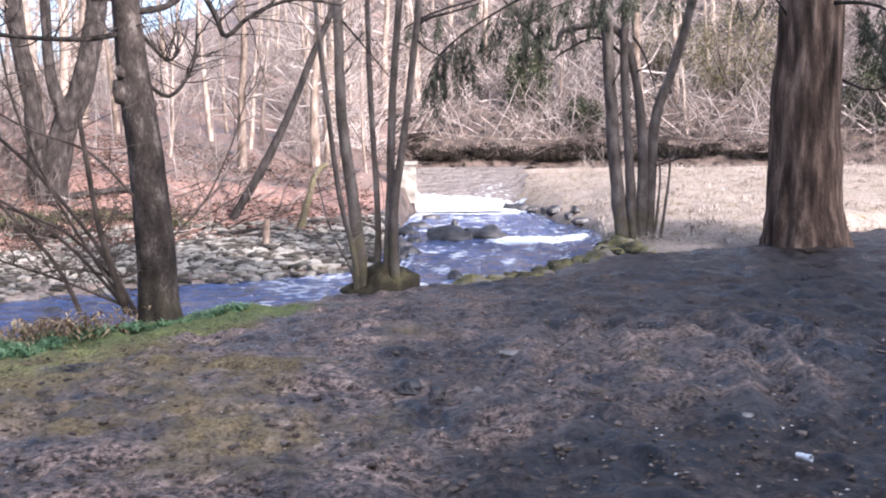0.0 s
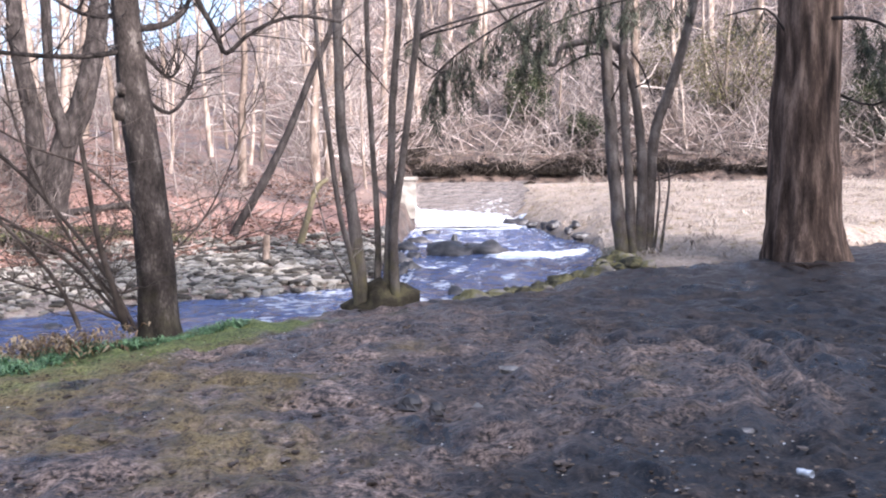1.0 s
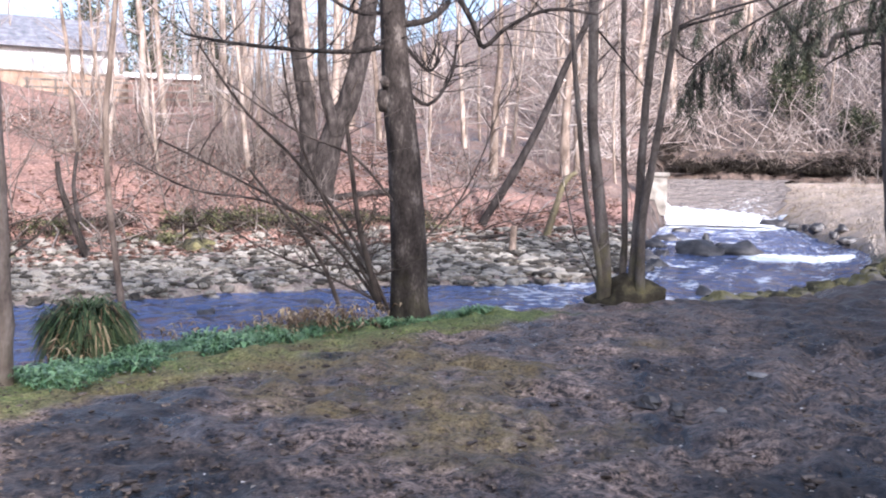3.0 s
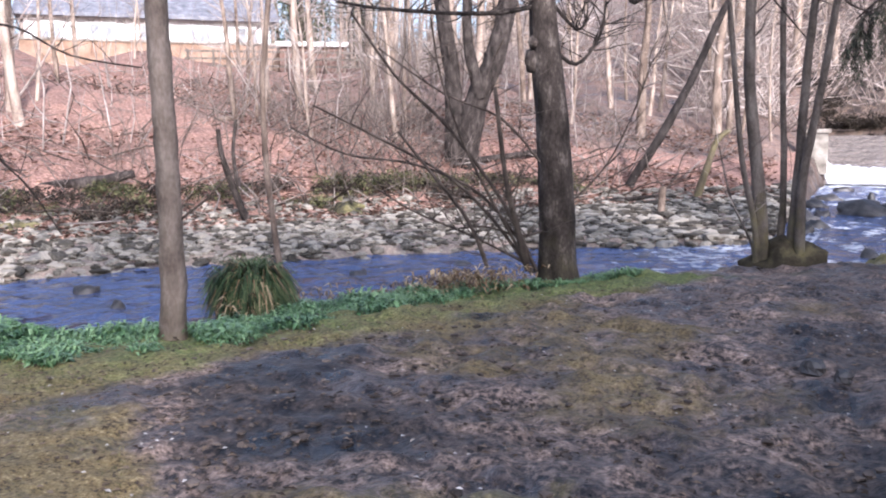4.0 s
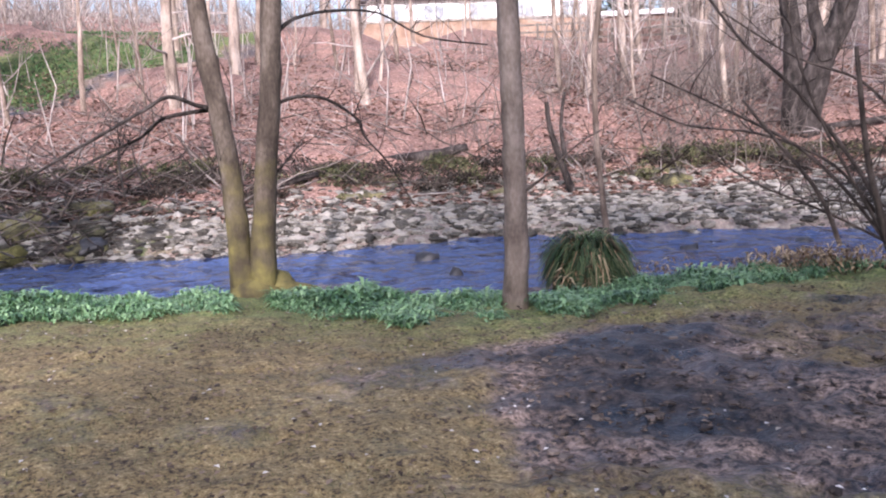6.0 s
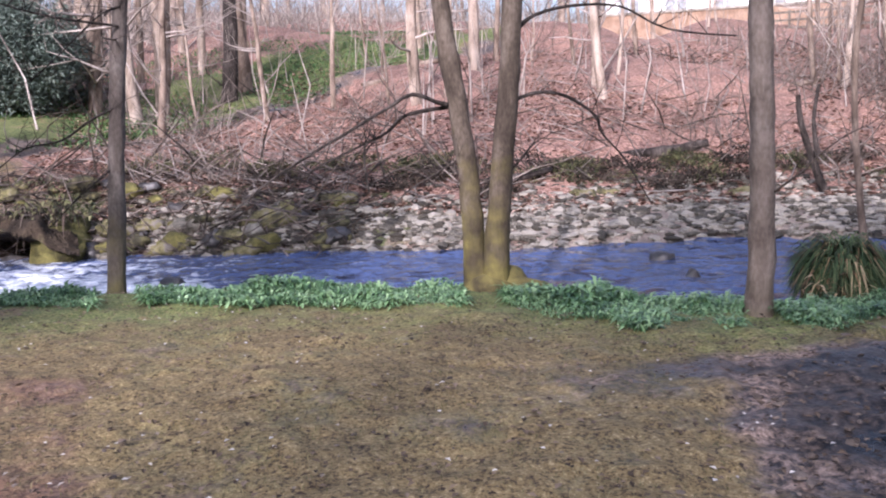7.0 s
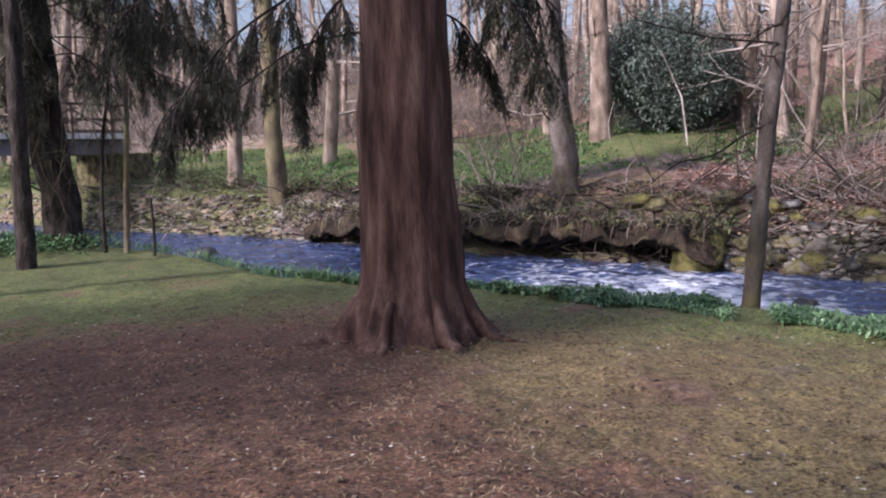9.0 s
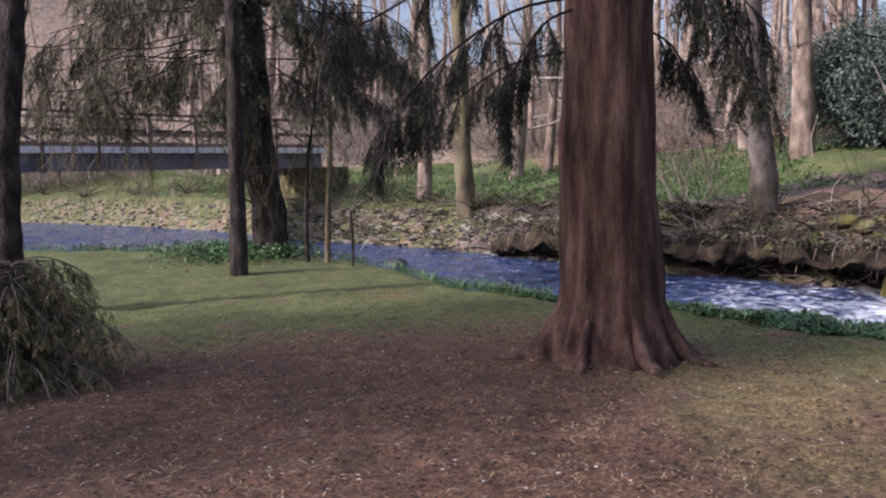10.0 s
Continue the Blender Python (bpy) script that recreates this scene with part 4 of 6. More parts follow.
# ---- bare woodland on the slopes ----
def bare_tree(seed, height, radius, limbs=21, count=3):
    """The trunk and the crown of one bare tree."""
    rng = random.Random(seed)
    g, c = Geo(), Geo()
    pts, q, way = [Vector((0, 0, -0.3))], Vector((0, 0, -0.3)), Vector((rng.uniform(-0.08, 0.08), rng.uniform(-0.08, 0.08), 1))
    for i in range(7):
        way = (way + Vector((rng.uniform(-0.09, 0.09), rng.uniform(-0.09, 0.09), 0.1))).normalized()
        q = q + way * height / 7
        pts.append(q.copy())
    g.tube(pts, [radius * (1 - 0.85 * i / 7) for i in range(8)], 7, 0.12, 2)
    for k in range(limbs):
        s = rng.uniform(0.08, 1.0)
        i = min(6, int(s * 7))
        d = Vector((rng.uniform(-1, 1), rng.uniform(-1, 1), rng.uniform(-0.15, 0.9)))
        grow(c, pts[i].lerp(pts[i + 1], s * 7 - i), d, height * rng.uniform(0.1, 0.28) * (1.2 - 0.6 * s), max(radius * 0.28 * (1.1 - 0.7 * s), 0.02 if limbs > 20 else 0.03), 2, rng, 3, 0.55, 0.2, count)
    return g, c


def scrub(seed, height, n=26, flat=0.3):
    rng = random.Random(seed)
    g = Geo()
    for k in range(n):
        d = Vector((rng.uniform(-1, 1), rng.uniform(-1, 1), rng.uniform(flat, 1.4)))
        p = Vector((rng.uniform(-0.6, 0.6), rng.uniform(-0.6, 0.6), -0.05))
        grow(g, p, d, height * rng.uniform(0.6, 1.1), 0.015, 2, rng, 3, 0.5, 0.05, 3, 0.3)
    return g.mesh("scrub")


SIZES = [(11, 0.2), (13, 0.24), (9, 0.13), (12, 0.16), (14, 0.28), (8, 0.08), (7, 0.06)]
TREES = [(g.mesh("trunk"), c.mesh("crown")) for g, c in (bare_tree(100 + i, h, rr) for i, (h, rr) in enumerate(SIZES))]
FAR_SHAPES = [bare_tree(130 + i, h, rr, 15, 2) for i, (h, rr) in enumerate(SIZES)]
FAR_ARRAYS = [tuple((np.array([tuple(v) for v in k.v]), k.f) for k in pair) for pair in FAR_SHAPES]
far_v, far_f, far_m = [], [], []
far_count = 0


def far_tree(kind, m):
    """Adds one tree to the joined woodland in the distance."""
    global far_count
    rot, off = np.array(m.to_3x3()), np.array(m.translation)
    for slot, (v, f) in enumerate(FAR_ARRAYS[kind]):
        far_v.append(v @ rot.T + off)
        far_f.extend(tuple(i + far_count for i in q) for q in f)
        far_m.extend([slot] * len(f))
        far_count += len(v)
SCRUBS = [scrub(200 + i, h, n, f) for i, (h, n, f) in enumerate([(1.4, 10, 0.3), (1.9, 10, 0.4), (1.1, 10, -0.1), (2.4, 11, 0.5), (2.8, 12, 0.8)])]

BROWN_SCRUBS = [me.copy() for me in SCRUBS]


def wood(count, seed, lo, hi, near, far, label, keep=None, bark=None, big=1.0, kinds=(0, 1, 2, 3, 4, 5, 6), power=1.3):
    rng = random.Random(seed)
    for _ in range(count):
        a = rng.uniform(lo, hi)
        r = near(a) + (far - near(a)) * rng.random() ** power
        if keep and not keep(a, r):
            continue
        kind = rng.choice(kinds)
        trunk, crown = TREES[kind]
        s = rng.uniform(0.75, 1.25) * big
        m = stand(a, r, 0, rng.uniform(0, 360)) @ Matrix.Diagonal((s, s, s, 1))
        if r > (64 if a < 9 else 50):
            far_tree(kind, m)
            continue
        t = new("bare_tree")
        t.matrix_world = m
        tagged(t, label, "tree", "bare woodland trees")
        part("trunk", trunk, BARK_PALE, t)
        tagged(part("crown", crown, TWIG, t), kind="stuff")


def brush(count, seed, lo, hi, near, far, label, brown=True):
    rng = random.Random(seed)
    for _ in range(count):
        a = rng.uniform(lo, hi)
        r = near(a) + (far - near(a)) * rng.random() ** 1.2
        if a < 3 and r < 54:
            continue
        me = (BROWN_SCRUBS if brown else SCRUBS)[rng.randrange(len(SCRUBS))]
        if not me.materials:
            me.materials.append(TWIG_BROWN if brown else TWIG)
        ob = new("scrub_bush", me)
        s = rng.uniform(0.7, 1.3)
        ob.matrix_world = stand(a, r, 0, rng.uniform(0, 360)) @ Matrix.Diagonal((s, s, s, 1))
        tagged(ob, label, "bush", "leafless scrub")


wood(125, 1, -42, 9, lambda a: 55 if a < 4 else 38, 115, "bare deciduous tree on the sunlit wooded hillside", big=1.25, power=1.0)
wood(60, 2, 5, 34, lambda a: float(along(TOE, a)) + 8, 85, "bare woodland tree above the leafy slope", kinds=(0, 2, 3, 5, 6, 6), power=1.1)
wood(70, 3, 30, 82, lambda a: float(along(TOE, a)) + 9, 85, "thin bare tree on the leaf-covered slope", keep=lambda a, r: not (30 < r < 54 and 27 < a < 49), kinds=(2, 3, 5, 5, 6, 6, 0))
wood(34, 12, 19, 37, lambda a: 40, 90, "bare tree on the ridge before the bright sky", kinds=(0, 2, 3, 5, 4), power=0.9)
wood(24, 8, 26, 50, lambda a: 26, 44, "thin bare tree on the leaf-covered slope", kinds=(5, 6, 2))
wood(70, 15, 66, 124, lambda a: 54, 82, "bare tree beyond the lawn", kinds=(0, 1, 4), power=0.8, big=1.15)
wood(150, 4, 76, 146, lambda a: min(float(along(TOE, a)) + 7, 58), 85, "bare tree beyond the lawn", kinds=(0, 1, 2, 3, 4, 5, 5), power=0.8)
me = bpy.data.meshes.new("far_woodland")
me.from_pydata(np.concatenate(far_v).tolist(), [], far_f)
me.polygons.foreach_set("material_index", far_m)
me.polygons.foreach_set("use_smooth", [True] * len(far_f))
me.materials.append(BARK_PALE)
me.materials.append(TWIG)
tagged(new("far_woodland", me), "distant bare deciduous wood on the sunlit hillsides", "woodland", kind="stuff")
brush(75, 5, -42, 6, lambda a: 54 if a < 3 else 34, 78, "pinkish-brown leafless scrub under the wood", False)
brush(36, 6, 8, 80, lambda a: float(along(TOE, a)) + 0.3, 42, "leafless brushwood on the leaf litter")
brush(34, 14, 24, 40, lambda a: float(along(TOE, a)) + 0.2, 30, "grey tangled leafless thicket at the foot of the slope")
brush(10, 7, 92, 112, lambda a: float(along(TOE, a)) - 0.8, 33, "bare brush along the far bank")
brush(26, 17, 116, 140, lambda a: float(along(TOE, a)) + 0.2, 75, "bare brush beyond the footbridge", False)

# ---- conifer branches ----
def fir_branch(parent, pairs, depth, bow, r0, rng, sprays, length, leaf, dense, droop=0.8, width=0.5, start=0.25, needle=NEEDLE):
    """A limb given by (across, up) pairs, hung with drooping needle sprays."""
    pts = line(pairs, depth, bow)
    g = Geo()
    g.tube(pts, [r0 * (1 - 0.75 * i / len(pts)) for i in range(len(pts))], 6, 0.1, 4)
    limb = part("limb", g, BARK_BLACK, parent)
    n, tw = Geo(), Geo()
    for k in range(sprays):
        s = start + (1 - start) * (k + rng.random()) / sprays
        i = min(len(pts) - 2, int(s * (len(pts) - 1)))
        p = pts[i].lerp(pts[i + 1], s * (len(pts) - 1) - i)
        d = (pts[i + 1] - pts[i]).normalized() * 0.5 + Vector((rng.uniform(-0.8, 0.8), rng.uniform(-0.8, 0.8), rng.uniform(-0.9, 0.1)))
        spine, twigs = conifer_spray(n, p, d, length * rng.uniform(0.6, 1.2), rng, droop, width, leaf, dense)
        tw.tube(spine, [0.012 * (1 - i / 8) for i in range(7)], 4, 0, 1)
        for t, dd, ln in twigs:
            tw.tube([t, t + dd * ln * 0.9], [0.005, 0.002], 3, 0, 1)
    tagged(part("needles", n, needle, limb, "hanging dark green needles", smooth=False), kind="stuff")
    tagged(part("twig_spray", tw, TWIG_DARK, limb), kind="stuff")


fir_branch(red_a, [(-0.4, 5.9), (-2.6, 5.8), (-4.8, 5.2), (-6.4, 4.4), (-7.2, 3.8)], -0.4, -1.0, 0.035, rng_a, 20, 1.0, 0.07, 330, 0.9, 0.75)
fir_branch(red_a, [(-0.4, 5.3), (-2.6, 5.4), (-4.6, 5.0), (-5.4, 4.6)], 0.2, -0.6, 0.03, rng_a, 10, 0.9, 0.07, 300, 0.9, 0.7)
fir_branch(red_a, [(-0.3, 5.6), (-4.0, 5.6), (-7.2, 5.1), (-8.3, 4.7)], 0.2, -0.5, 0.04, rng_a, 5, 0.6, 0.07, 220)
fir_branch(red_a, [(0.4, 4.6), (1.2, 4.4), (2.0, 3.6)], -0.4, -0.6, 0.04, rng_a, 8, 0.9, 0.075, 380)
fir_branch(red_a, [(0.5, 3.3), (1.2, 3.0), (1.9, 3.4)], 0.2, -0.2, 0.03, rng_a, 3, 0.5, 0.06, 120)
fir_branch(red_a, [(-0.3, 4.3), (-0.7, 4.8), (-1.4, 4.7)], -0.3, -0.6, 0.03, rng_a, 3, 0.5, 0.06, 100)
fir_branch(red_b, [(-0.3, 3.1), (-0.8, 2.98), (-1.35, 2.62), (-1.7, 2.25), (-1.92, 1.95)], -0.2, -0.3, 0.015, rng_b, 16, 0.42, 0.034, 420, 1.0, 0.42)
fir_branch(red_b, [(-0.3, 3.0), (-0.55, 2.85), (-0.8, 2.45), (-0.9, 2.2)], -0.2, -0.4, 0.013, rng_b, 11, 0.4, 0.034, 420, 1.0, 0.36)
fir_branch(red_b, [(-0.3, 2.7), (-0.9, 2.6), (-1.4, 2.3), (-1.75, 2.1)], 0.1, 0.3, 0.013, rng_b, 9, 0.4, 0.034, 380, 1.0, 0.4)
fir_branch(red_b, [(0.3, 3.3), (0.65, 3.2), (1.0, 2.75), (1.2, 2.35)], 0.1, -0.3, 0.015, rng_b, 14, 0.5, 0.034, 420, 1.1, 0.42)
fir_branch(red_b, [(0.3, 3.5), (0.9, 3.4), (1.45, 2.9)], 0.4, 0.2, 0.014, rng_b, 9, 0.5, 0.034, 380, 1.1, 0.45)
fir_branch(red_b, [(0.25, 2.9), (0.55, 2.75), (0.75, 2.4)], 0.2, 0.2, 0.012, rng_b, 7, 0.45, 0.034, 380, 1.1, 0.36)
fir_branch(red_b, [(-0.3, 3.5), (-1.2, 3.5), (-2.1, 3.1), (-2.6, 2.9)], 0.2, 0.2, 0.015, rng_b, 9, 0.5, 0.034, 400, 1.0, 0.45)
rng_s = random.Random(77)
SPRUCE_NEEDLE = mat("spruce_needles", [(0.058, 0.058, 0.04), (0.125, 0.122, 0.08), (0.24, 0.22, 0.15)], 1.5, 0.75, 0, 20, per_island=0.5)
for h0, n_ in ((3.4, 3), (3.8, 5), (4.3, 5), (4.9, 5), (5.6, 5), (6.4, 4)):
    for k in range(n_):
        h = h0 + rng_s.uniform(-0.35, 0.35)
        side = (-1, 1, -1, 1, -1)[k]
        reach = rng_s.uniform(1.6, 3.2) * (1.35 if side < 0 else 0.9)
        depth = rng_s.uniform(-1.5, 0.8)
        fir_branch(spruce_t, [(side * 0.15 - 0.15, h + 0.3), (side * reach * 0.45, h + rng_s.uniform(-0.3, 0.4)), (side * reach * 0.8, h + rng_s.uniform(-0.5, 0.0)), (side * reach, h - 0.45)], 0, depth, 0.016, rng_s, 7, 0.8, 0.062, 260, 0.7, 0.75, 0.2, SPRUCE_NEEDLE)

for k in range(20):                                   # short branches towards the viewer and the light
    h, side = rng_s.uniform(3.2, 6.0), rng_s.choice((-1, 1))
    reach = rng_s.uniform(0.4, 1.3)
    fir_branch(spruce_t, [(side * 0.1 - 0.15, h + 0.2), (side * reach * 0.5, h + 0.1), (side * reach, h - 0.5)], -0.2, -1.6, 0.016, rng_s, 7, 0.7, 0.062, 260, 0.9, 0.6, 0.2, SPRUCE_NEEDLE)
fir_branch(spruce_t, [(0.1, 5.2), (0.9, 4.9), (1.8, 4.2), (2.6, 3.7), (2.9, 3.2)], -0.2, -0.8, 0.016, rng_s, 16, 0.9, 0.065, 420, 1.0, 0.7, 0.35, SPRUCE_NEEDLE)


dead = Geo()
for k in range(240):                                  # dead drooping twigs under the spruce's limbs
    u = rng_s.uniform(-4.2, 2.6)
    p = Vector((u, rng_s.uniform(-1.2, 0.8), rng_s.uniform(1.5, 3.6)))
    grow(dead, p, Vector((rng_s.uniform(-0.6, 0.6), rng_s.uniform(-0.4, 0.4), -1)), rng_s.uniform(0.5, 1.4), 0.009, 2, rng_s, 3, 0.5, -0.3, 3, 0.3)
tagged(part("dead_brush", dead, mat("dead_fir_twigs", [(0.1, 0.08, 0.05), (0.2, 0.165, 0.105), (0.32, 0.265, 0.175)], 2, 0.9, 0, 12), spruce_t, "hanging brown dead twigs"), kind="stuff")


# ---- stones ----
def stone_meshes(n, material, seed, flat=0.55):
    rng = random.Random(seed)
    out = []
    for i in range(n):
        me = Geo().blob((0, 0, 0), (rng.uniform(0.8, 1.2), rng.uniform(0.6, 0.9), rng.uniform(0.35, flat)), seed + i * 1.7, rng.uniform(0, 3), 0.5, 4, 6).mesh("stone", smooth=False)
        me.materials.append(material)
        out.append(me)
    return out


def gravel_bar():
    rng = random.Random(5)
    bar = tagged(new("gravel_bar"), "bank of pale grey tumbled river stones along the far shore", "stones", kind="structure")
    shapes = stone_meshes(10, STONE, 50)
    rest = Geo()
    singles = 0
    for k in range(11600):
        a = rng.uniform(3.8, 78) if k < 9300 else rng.uniform(100, 134)
        w2, toe = float(along(FAR_WATER, a)), float(along(TOE, a))
        s = rng.random()
        r = w2 - 0.35 + (toe - w2 + (1.2 if a < 62 else 0.2)) * s ** 0.9
        if 55 < a < 90 and s > 0.75 and rng.random() < 0.7:
            continue
        size = rng.choice((0.05, 0.065, 0.08, 0.1, 0.14)) * rng.uniform(0.8, 1.25) * (1.35 if a < 16 else 1.0)
        p = spot(a, r, size * 0.12)
        if p.z < float(water_level(a, r)) - 0.12:
            continue
        if singles < 300 and 30 < a < 62 and s < 0.5 and size > 0.095:
            ob = new("stone", rng.choice(shapes))
            ob.parent = bar
            ob.matrix_world = pose(p.x, p.y, p.z, rng.uniform(-20, 20), rng.uniform(-20, 20), rng.uniform(0, 360)) @ Matrix.Diagonal((size, size, size, 1))
            singles += 1
        else:
            rest.blob(p, (size * rng.uniform(0.8, 1.3), size * rng.uniform(0.6, 1.0), size * rng.uniform(0.25, 0.55)), k * 0.37, rng.uniform(0, 6.3), 0.5, 3, 6)
    tagged(part("stones", rest, STONES, bar, smooth=False), kind="stuff")


def boulder(a, r, size, material, label, lift=0.0, seed=1, smooth=True):
    g = Geo().blob((0, 0, 0), size, seed, 0.4 * seed, 0.6, 9, 14)
    for i, v in enumerate(g.v):                       # hollows and knobs
        g.v[i] = v * (1 + 0.22 * noise.noise(v * 5.5 + Vector((seed, 0, 0))) + 0.1 * noise.noise(v * 13))
    ob = part("boulder", g, material, smooth=smooth)
    z = max(land(a, r), float(water_level(a, r)) - 0.1 if r < along(FAR_WATER, a) and r > along(NEAR_WATER, a) else -9)
    p = spot(a, r)
    ob.matrix_world = pose(p.x, p.y, z + lift, 0, 0, a)
    tagged(ob, label, "rock", "rocks in the river")


gravel_bar()
for a, r, sx, sy, sz in ((0.1, 24.8, 0.72, 0.5, 0.36), (-2.15, 25.4, 0.62, 0.45, 0.36), (-0.9, 25.6, 0.3, 0.3, 0.24), (-0.3, 26.4, 0.14, 0.14, 0.42), (3.3, 20.5, 0.3, 0.25, 0.2), (2.3, 24.0, 0.26, 0.22, 0.2), (-4.4, 37.2, 0.7, 0.45, 0.28), (-0.3, 17.0, 0.17, 0.2, 0.2), (12.7, 15.9, 0.12, 0.12, 0.1), (45.3, 12.6, 0.1, 0.1, 0.14), (47.1, 14.1, 0.22, 0.18, 0.2), (77.0, 14.4, 0.2, 0.15, 0.14),
                       (2.6, 21.5, 0.3, 0.3, 0.2), (3.2, 22.8, 0.35, 0.3, 0.25), (2.9, 26.5, 0.4, 0.35, 0.3), (2.0, 29, 0.4, 0.3, 0.25), (1.2, 33, 0.4, 0.3, 0.22), (-5.3, 35.6, 0.45, 0.3, 0.12), (-6.0, 33.6, 0.2, 0.16, 0.12), (-6.6, 32.3, 0.36, 0.3, 0.2), (-7.5, 29.8, 0.16, 0.2, 0.12), (-8.3, 27.6, 0.42, 0.26, 0.14), (-7.9, 30.2, 0.24, 0.2, 0.16), (30.5, 14.3, 0.16, 0.14, 0.12), (24, 15.2, 0.18, 0.14, 0.12), (113, 24, 0.5, 0.35, 0.2), (100, 20.5, 0.25, 0.2, 0.15)):
    boulder(a, r, (sx, sy, sz), WETROCK, "dark wet rock standing out of the river", 0.05, int(a * 3 + r) % 17)
rng = random.Random(9)
for k in range(64):                                   # mossy edge of the near bank by the rapids
    a = rng.uniform(-12.5, -0.8)
    r = float(along(EDGE, a)) + rng.uniform(0.2, 2.4) * (1.0 if a > -8 else 1.2)
    s = rng.uniform(0.11, 0.27)
    boulder(a, r, (s * 1.2, s, s * 0.6), MOSSY, "moss-grown stone on the river's edge", 0.04, k)
for k in range(110):                                  # tumbled mossy bank downstream
    a = rng.uniform(66, 88)
    r = float(along(FAR_WATER, a)) + rng.uniform(0.1, 2.4)
    s = 0.09 + 0.22 * rng.random() ** 1.6
    boulder(a, r, (s * 1.3, s, s * 0.65), MOSSY if rng.random() < 0.6 else (YELLOW_MOSS if rng.random() < 0.2 else WETROCK if rng.random() < 0.5 else STONE), "moss-covered boulder on the far bank", 0.05, k + 40)
boulder(82.5, 18.6, (0.85, 0.6, 0.5), YELLOW_MOSS, "large yellow-green mossy boulder by the water", 0.1, 3)
for k in range(7):
    a = rng.uniform(24, 62)
    r = float(along(TOE, a)) + rng.uniform(-0.5, 0.8)
    s = rng.uniform(0.18, 0.4)
    boulder(a, r, (s * 1.3, s, s * 0.7), MOSSY, "mossy stone at the foot of the slope", -0.08, k + 90)


# ---- undercut far bank and driftwood ----
def earth_bank():
    """An overhanging lip of earth and leaf mould above a dark hollow at the water."""
    verts, faces = [], []
    prof = [(2.6, 0.9, 0.0), (1.7, 0.86, 0.3), (0.9, 0.84, 0.7), (0.3, 0.8, 1), (-0.15, 0.78, 1), (-0.55, 0.68, 1), (-0.66, 0.56, 1), (-0.5, 0.48, 0.8), (0.1, 0.44, 0.6), (0.8, 0.36, 0.4), (1.25, 0.1, 0.2), (1.3, -0.3, 0)]
    bearings = np.arange(82.0, 107.0, 0.16)
    n = (len(prof) - 1) * 4 + 1
    for a in bearings:
        w2, lv = float(along(FAR_WATER, a)), float(water_level(a, along(FAR_WATER, a)))
        fade = float(np.interp(a, [82, 84, 104, 107], [0.3, 1, 1, 0.2]))
        for k in range(n):
            i, s = min(k // 4, len(prof) - 2), 0.0
            s = k / 4 - i
            d, h, wob = (prof[i][c] * (1 - s) + prof[i + 1][c] * s for c in range(3))
            r = w2 + d
            p = Vector((-r * math.sin(radians(a)), r * math.cos(radians(a)), h * 3))
            jit = 0.35 * noise.noise(p * 0.8) + 0.22 * noise.noise(p * 2.1) + 0.12 * noise.noise(p * 5.5)
            z = lv + h * fade + 0.3 * wob * noise.noise(p * 1.7 + Vector((5, 1, 2))) + 0.13 * wob * noise.noise(p * 6)
            if d > 1.2:
                z = max(z, land(a, r) - 0.1 + 0.1 * noise.noise(p * 3))
            r += jit * wob
            verts.append((-r * math.sin(radians(a)), r * math.cos(radians(a)), z))
    for i in range(len(bearings) - 1):
        for k in range(n - 1):
            faces.append((i * n + k, i * n + k + 1, (i + 1) * n + k + 1, (i + 1) * n + k))
    me = bpy.data.meshes.new("earth_bank")
    me.from_pydata(verts, [], faces)
    me.polygons.foreach_set("use_smooth", [True] * len(faces))
    me.materials.append(mat("bank_earth", [(0.01, 0.007, 0.005), (0.028, 0.02, 0.013), (0.062, 0.045, 0.03), (0.09, 0.078, 0.035)], 2, 0.95, 1.0, 22, depth=0.08))
    tagged(new("earth_bank", me), "overhanging earth bank with roots above dark water", "bank", kind="structure")
    rng = random.Random(12)
    g = Geo()
    for _ in range(420):                              # roots and dead stems that hang over the lip
        a = rng.uniform(82, 107)
        w2, lv = float(along(FAR_WATER, a)), float(water_level(a, along(FAR_WATER, a)))
        r = w2 + rng.uniform(-0.45, 0.7)
        p = Vector((-r * math.sin(radians(a)), r * math.cos(radians(a)), lv + rng.uniform(0.65, 0.95)))
        out = Vector((math.sin(radians(a)), -math.cos(radians(a)), 0))
        across = Vector((out.y, -out.x, 0)) * rng.uniform(-0.9, 0.9)
        ln = rng.uniform(0.25, 0.85)
        q = p + (out * rng.uniform(0.1, 0.6) + across) * ln * 0.6 + Vector((0, 0, rng.uniform(-0.1, 0.15)))
        e = q + (out * 0.2 + across * 0.6) * ln * 0.4 + Vector((0, 0, -rng.uniform(0.2, 0.75) * ln))
        w = rng.uniform(0.006, 0.018)
        g.tube([p, q, e], [w, w * 0.8, w * 0.4], 4, 0, 3)
    tagged(part("root_fringe", g, mat("root", [(0.05, 0.035, 0.026), (0.12, 0.09, 0.07), (0.26, 0.21, 0.17)], 2, 0.9, 0, 12, per_island=0.9)), "brown roots and dead stems hanging over the bank's lip", "roots", kind="stuff")


